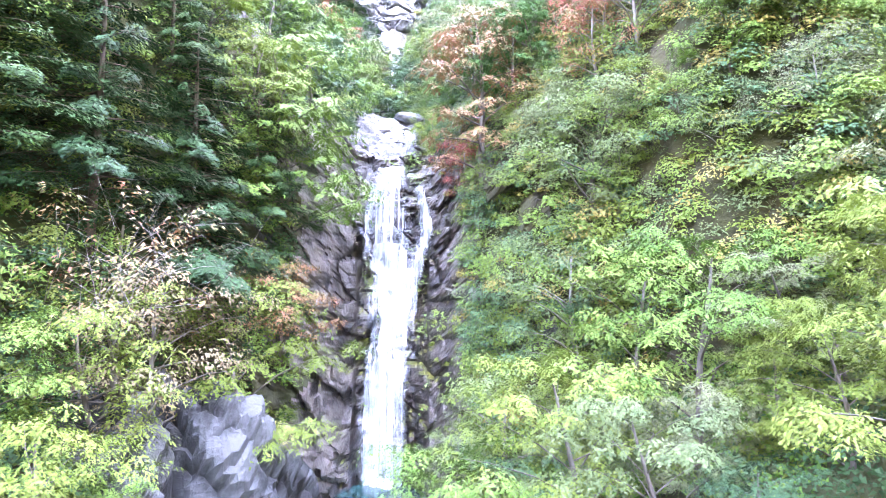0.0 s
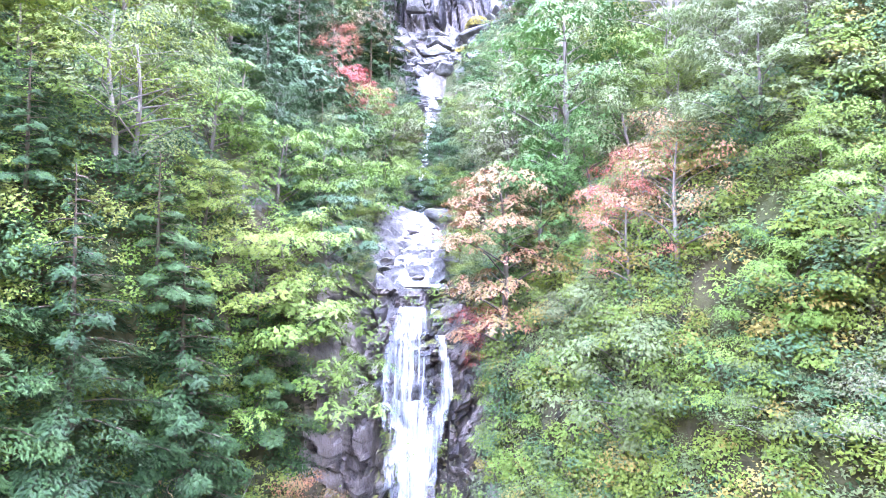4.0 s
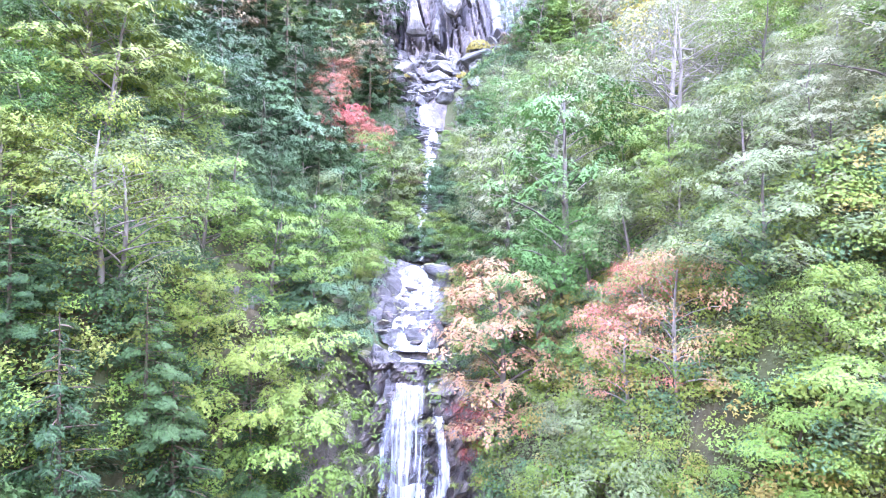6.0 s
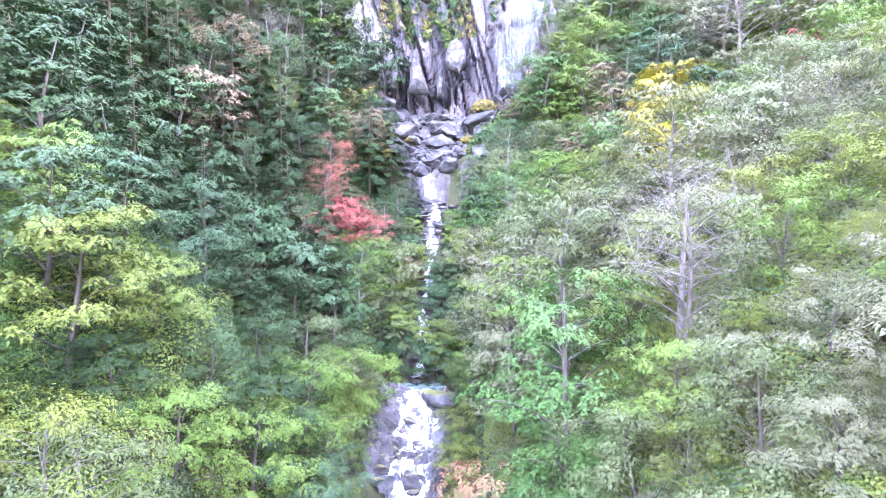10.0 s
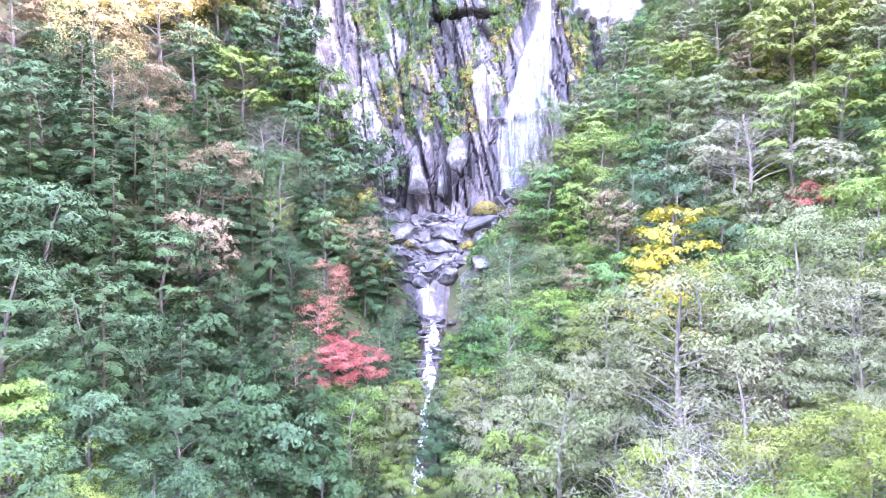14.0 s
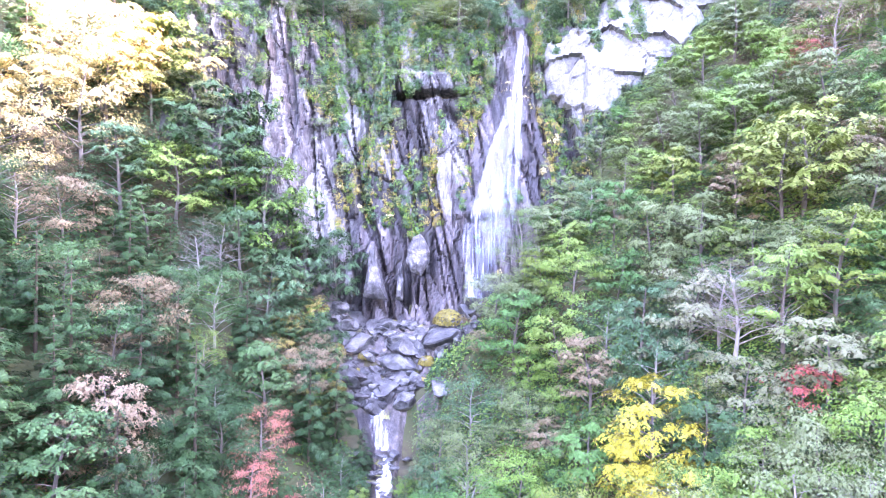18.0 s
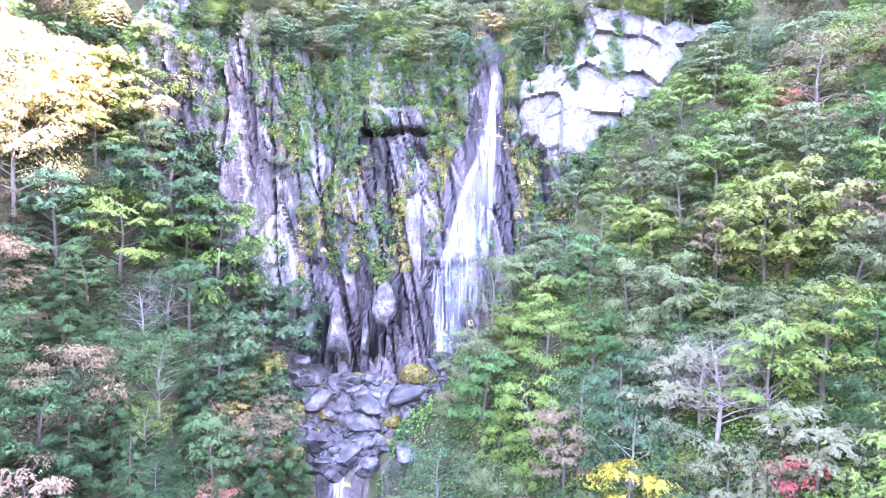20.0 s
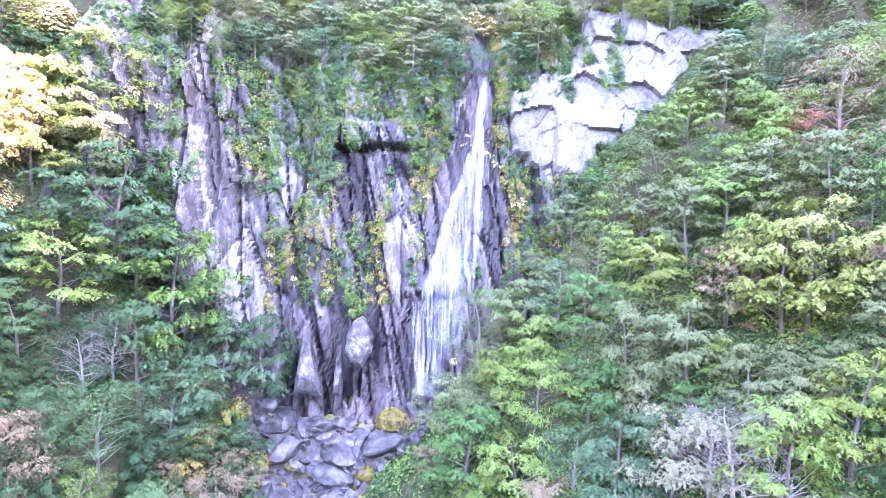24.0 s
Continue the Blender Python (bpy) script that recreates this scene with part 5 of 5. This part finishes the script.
rapids_bed(46.4, 50.6, 3.6, 3.2)
rapids_bed(53.2, 61.4, 4.2, 3.6)
stream("water_rapids", 46.4, 50.2, lambda y: 2.3, "water_rapid", "white rapids above the lower fall", 0.62)
stream("water_rapids", 53.0, 61.2, lambda y: 2.9 + 0.3 * math.sin(y), "water_rapid", "white rapids over stepped rock slabs", 0.62)
stream("water_rapids", 64.0, 86.0, lambda y: 0.75 + 0.25 * math.sin(1.3 * y), "water_rapid", "narrow white stream between bushes")
stream("water_cascade", 87.0, 91.6, lambda y: 2.1 - 0.2 * (y - 87), "water_high", "small white cascade between mossy rocks", 1.15)
stream("water_rapids", 94.6, 96.6, lambda y: 0.35, "water_rapid", "thread of water among the boulders", 1.2)


def pool(name, x, y, z, rx, ry, label, mat="water_pool"):
    pts = [(x, y, z)]
    n = 28
    for i in range(n):
        a = 2 * math.pi * i / n
        k = 1 + 0.2 * noise.noise(Vector((math.cos(a) * 1.3 + x, math.sin(a) * 1.3 + y, 0)))
        pts.append((x + rx * k * math.cos(a), y + ry * k * math.sin(a), z))
    f = [(0, 1 + i, 1 + (i + 1) % n) for i in range(n)]
    return tagged(mesh_object(name, pts, f, mat), label, "pool", kind="structure")


pool("water_pool_lower", -7.0, 38.0, -28.6, 5.0, 3.4, "clear green plunge pool under the lower fall", "water_plunge")
pool("water_pool_middle", -5.4, 51.7, -4.85, 2.6, 1.5, "shallow pale green pool between the rapids")
pool("water_pool_upper", -6.2, 62.6, 2.75, 3.0, 2.2, "shallow grey-green pool among boulders")

# ---- rocks ----


def boulder_mesh(seed, mat, flatness=0.75, cut=5):
    """A boulder: a ball hewn by planes, then weathered."""
    r = np.random.default_rng(seed)
    bm = bmesh.new()
    bmesh.ops.create_icosphere(bm, subdivisions=3, radius=1.0)
    planes = []
    for _ in range(cut + 5):
        d = Vector(r.normal(size=3).tolist()).normalized()
        planes.append((d, float(r.uniform(0.46, 0.74))))
    for v in bm.verts:
        for d, h in planes:
            o = v.co.dot(d) - h
            if o > 0:
                v.co -= d * o * 0.97
        v.co *= 1 + 0.06 * noise.fractal(v.co * 2.2 + Vector((seed, 0, 0)), 1.0, 2.0, 3)
        v.co.z *= flatness
    me = bpy.data.meshes.new("boulder")
    bm.to_mesh(me)
    bm.free()
    me.materials.append(MATS[mat])
    return me


ROCKS = [boulder_mesh(70 + i, "rock_boulder", 0.6 + 0.08 * i, 4 + i % 3) for i in range(6)]
DARK = [boulder_mesh(80 + i, "rock_wet", 0.7, 5) for i in range(3)]
PALE = [boulder_mesh(90 + i, "rock_bed", 0.55, 5) for i in range(3)]
rock_r = np.random.default_rng(77)


def boulder(x, y, z, sx, sy, sz, mesh, label="grey angular boulder in the stream bed", tilt=None):
    ob = new("boulder", mesh)
    t = tilt or (rock_r.uniform(-0.4, 0.4), rock_r.uniform(-0.4, 0.4), rock_r.uniform(0, 6.28))
    ob.matrix_basis = Matrix.LocRotScale((x, y, z), Euler(t), (sx, sy, sz))
    return tagged(ob, label, "boulder", "boulders along the stream")




def slab(x, y, z, outline, label):
    """A slab that leans on the cliff: a rough-hewn plate with the given outline."""
    n = len(outline)
    cx, cz = sum(p[0] for p in outline) / n, sum(p[1] for p in outline) / n
    v = []
    for k, out_ in ((1.0, 1.0), (1.0, -0.15), (0.82, -0.55), (0.45, -0.75)):
        for a in range(3 * n):
            p, q = outline[a // 3], outline[(a // 3 + 1) % n]
            w = (a % 3) / 3
            px, pz = p[0] + (q[0] - p[0]) * w, p[1] + (q[1] - p[1]) * w
            jag = 0.22 * noise.noise(Vector((px * 1.3, pz * 1.3, x + out_)))
            v.append((cx + (px - cx) * (k + 0.4 * jag), out_ + jag + 0.23 * pz, cz + (pz - cz) * (k + 0.3 * jag)))
    v.append((cx, -0.8 + 0.23 * cz, cz))
    m = 3 * n
    f = [(r * m + a, r * m + (a + 1) % m, (r + 1) * m + (a + 1) % m, (r + 1) * m + a) for r in range(3) for a in range(m)]
    f += [(3 * m + a, 3 * m + (a + 1) % m, 4 * m) for a in range(m)]
    ob = mesh_object("rock_slab", v, f, "rock_bed", None, False)
    ob.location = (x, y, z)
    return tagged(ob, label, "rock", "pale slabs at the cliff's foot")


slab(-11.2, 98.8, 44.2, ((-1.1, -3.9), (2.3, -4.1), (1.5, -1.6), (0.7, 1.2), (0.1, 3.8), (-0.5, 3.2), (-0.7, 0.6)), "pale pyramid-shaped slab leaning on the wet cliff")
slab(-4.9, 99.3, 46.4, ((-0.8, -2.3), (0.6, -2.9), (1.6, -1.2), (1.7, 0.5), (1.0, 2.1), (0.2, 3.0), (-0.8, 2.4), (-1.5, 0.6), (-1.5, -0.9)), "pale egg-shaped slab on the wet cliff")
slab(-7.4, 99.9, 42.6, ((-0.5, -2.6), (0.5, -2.8), (0.6, 0.2), (0.2, 2.6), (-0.3, 1.8)), "narrow grey slab wedged in the wet cliff")
slab(-14.6, 98.9, 43.4, ((-0.6, -2.4), (0.5, -2.6), (0.7, 0.4), (0.1, 2.6), (-0.5, 1.4)), "narrow grey slab wedged in the wet cliff")
for x, y, z, w, h, n, what in ((-12.8, 97.0, 34.2, 6.0, 3.9, 0, "large grey angular boulder below the high fall"), (-7.6, 97.3, 33.6, 4.0, 6.2, 1, "tall leaning grey slab among boulders"),
                               (-5.9, 95.8, 31.4, 3.4, 6.2, 2, "tall leaning grey slab among boulders"), (-9.1, 99.0, 36.2, 4.6, 2.4, 3, "broad flat boulder at the cliff's foot"),
                               (-4.3, 97.3, 34.2, 2.9, 2.9, 4, "grey boulder beside a thread of water"), (-0.9, 96.0, 34.2, 3.6, 3.0, 5, "grey boulder below the high fall"),
                               (-6.4, 94.2, 29.8, 6.3, 4.6, 0, "large grey boulder above the small cascade"), (-8.2, 92.4, 28.6, 5.6, 3.2, 3, "flat boulder over the small cascade"),
                               (-10.8, 98.8, 36.0, 3.0, 2.6, 2, "grey angular boulder below the high fall"), (-14.4, 97.5, 36.4, 3.6, 2.4, 4, "grey angular boulder below the high fall"),
                               (-0.6, 91.2, 30.0, 4.8, 2.4, 5, "pale boulder in the rubble"), (-3.6, 92.6, 29.6, 3.4, 2.4, 1, "pale boulder in the rubble"), (2.0, 92.6, 32.0, 3.4, 2.0, 0, "pale boulder in the rubble")):
    boulder(x, y, z, w * 0.58, w * 0.5, h * 0.62, ROCKS[n], what, tilt=(0.1, 0.25 * math.sin(7 * x), x))
boulder(-3.3, 60.4, 2.4, 2.3, 1.9, 1.7, PALE[0], "large pale boulder beside the upper pool", tilt=(0.1, 0.2, 0.5))
boulder(-4.2, 59.2, 1.2, 0.9, 0.8, 0.8, DARK[0], "dark mossy boulder below the upper pool", tilt=(0, 0.2, 0.5))
boulder(-6.6, 64.6, 2.9, 0.6, 0.5, 0.7, PALE[1], "small pale stone by the upper pool", tilt=(0, 0.2, 0.5))


def outcrop(x, y, z, rx, ry, rz, seed):
    """A craggy knob of bedrock: a dome broken into flat-faced blocks."""
    nu, nv = 72, 40
    v, tones = [], []
    for j in range(nv):
        p = -0.35 + (math.pi / 2 + 0.35) * j / (nv - 1)
        for i in range(nu + 1):
            a = 2 * math.pi * (i % nu) / nu
            d = Vector((math.cos(a) * math.cos(p), math.sin(a) * math.cos(p), math.sin(p)))
            b, e = facet(d.x * rx + 0.4 * d.z * rz, d.z * rz + d.y * ry, 0.45, 0.32, seed, 1.4)
            b2, e2 = facet(d.x * rx - 0.3 * d.z * rz, d.z * rz - d.y * ry, 1.1, 0.8, seed + 2, 1.2)
            k = 1 + 0.17 * b - 0.12 * (1 - e) ** 2 + 0.06 * b2 - 0.05 * (1 - e2) ** 2
            v.append((d.x * rx * k, d.y * ry * k, d.z * rz * k))
            # sunken joints are darkened by colour, as shade in the creases
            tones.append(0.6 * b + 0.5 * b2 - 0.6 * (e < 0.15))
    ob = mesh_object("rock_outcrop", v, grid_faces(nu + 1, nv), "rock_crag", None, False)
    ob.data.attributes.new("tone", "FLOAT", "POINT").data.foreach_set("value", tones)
    ob.location = (x, y, z)
    return tagged(ob, "craggy blue-grey rock outcrop above the plunge pool", "rock", "rock outcrops above the plunge pool")


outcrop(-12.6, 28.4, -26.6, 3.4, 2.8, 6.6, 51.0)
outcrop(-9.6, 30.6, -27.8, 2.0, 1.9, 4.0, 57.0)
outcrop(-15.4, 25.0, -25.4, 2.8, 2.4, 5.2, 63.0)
rubble = []
for n in range(420):
    y = rock_r.uniform(90.5, 99.5)
    x = rock_r.uniform(-21, 4) if y > 94 else rock_r.uniform(-14, -4)
    s = rock_r.uniform(0.4, 1.1) * (1.0 + 0.8 * (rock_r.random() < 0.2))
    if n < 110:
        s *= 1.45
        boulder(x, y, float(height(x, y)) + 0.3 + 0.2 * s, s * 1.25, s, s * 0.9, ROCKS[n % 6], "grey angular boulder below the high fall")
    else:
        rubble.append((Matrix.LocRotScale((x, y, float(height(x, y)) + 0.75), Euler((n, 2 * n, 3 * n)), (0.6 * s, 0.5 * s, 0.5 * s)), n % 6))
rv, rf = [], []
for m, k in rubble:
    o = len(rv)
    rv += [m @ v.co for v in ROCKS[k].vertices]
    rf += [tuple(o + i for i in p.vertices) for p in ROCKS[k].polygons]
tagged(mesh_object("rubble", rv, rf, "rock_boulder", None, False), "grey broken stones filling the gaps between boulders", "rubble", kind="stuff")
for n in range(60):
    y = rock_r.uniform(48, 88)
    side = rock_r.choice([-1, 1])
    x = float(centre(y)) + side * rock_r.uniform(1.3, 3.8)
    s = rock_r.uniform(0.3, 0.9)
    boulder(x, y, float(height(x, y)) + 0.2 * s, s * 1.3, s, s * 0.8, PALE[n % 3] if y < 66 else ROCKS[n % 6], "pale water-worn boulder beside the stream")


# ---- mossy mounds at the fall's foot ----


def mound(x, y, z, r, leaf, seed):
    """A boulder under a thick cushion of golden moss and grass."""
    ob = new("mossy_boulder")
    ob.location = (x, y, z)
    core = new("stone", boulder_mesh(200 + seed, "rock_boulder", 0.8, 4))
    core.parent = ob
    core.scale = (r * 0.9, r * 0.85, r * 0.9)
    q = np.random.default_rng(300 + seed)
    m = int(900 * r)
    d = q.normal(size=(m, 3))
    d /= np.linalg.norm(d, axis=1, keepdims=True)
    d[:, 2] = np.abs(d[:, 2]) * 1.1 - 0.35
    c = d * r * (0.95 + 0.12 * q.random((m, 1))) * np.array([1.0, 0.95, 0.85])
    v, f = sprays(c, d + q.normal(0, 0.3, (m, 3)), 0.13, q, 0.5)
    part_mesh("moss_cushion", v, f, leaf, ob)
    return tagged(ob, "rounded boulder under a golden cushion of moss", "boulder", "mossy boulders at the fall's foot")


mound(-0.3, 97.6, 37.6, 2.1, "leaf_moss", 1)
mound(2.2, 97.6, 37.6, 1.3, "leaf_brown", 2)
mound(-12.7, 94.2, 30.3, 1.5, "leaf_moss", 3)
mound(-11.4, 95.8, 32.6, 1.0, "leaf_moss", 4)
mound(-2.9, 95.0, 32.2, 1.2, "leaf_moss", 5)
mound(-3.4, 93.0, 29.9, 0.9, "leaf_moss", 6)
mound(-15.4, 94.6, 33.4, 1.6, "leaf_moss", 7)
mound(-15.0, 92.2, 31.4, 1.5, "leaf_moss", 8)
mound(-14.0, 90.2, 29.6, 1.3, "leaf_moss", 9)

# -- flat slabs that break the stream into steps
for n in range(10):
    y = 53.6 + 0.8 * n if n < 8 else 47.0 + 1.2 * (n - 8)
    x = float(centre(y)) + rock_r.uniform(-2.6, 2.4)
    boulder(x, y, float(height(x, y)) + 0.7, rock_r.uniform(0.6, 1.2), rock_r.uniform(0.4, 0.8), rock_r.uniform(0.35, 0.6), (DARK + PALE)[n % 5], "flat water-worn slab in the rapids", tilt=(0.05, rock_r.uniform(-0.2, 0.2), rock_r.uniform(-0.5, 0.5)))
for n in range(44):
    y = 65 + 0.5 * n
    x = float(centre(y)) + rock_r.uniform(-1.1, 1.1)
    boulder(x, y, float(height(x, y)) + 1.1, rock_r.uniform(0.6, 1.3), rock_r.uniform(0.3, 0.5), rock_r.uniform(0.25, 0.45), (PALE + ROCKS)[n % 9], "flat slab stepping across the narrow stream", tilt=(0.05, rock_r.uniform(-0.2, 0.2), rock_r.uniform(-0.4, 0.4)))
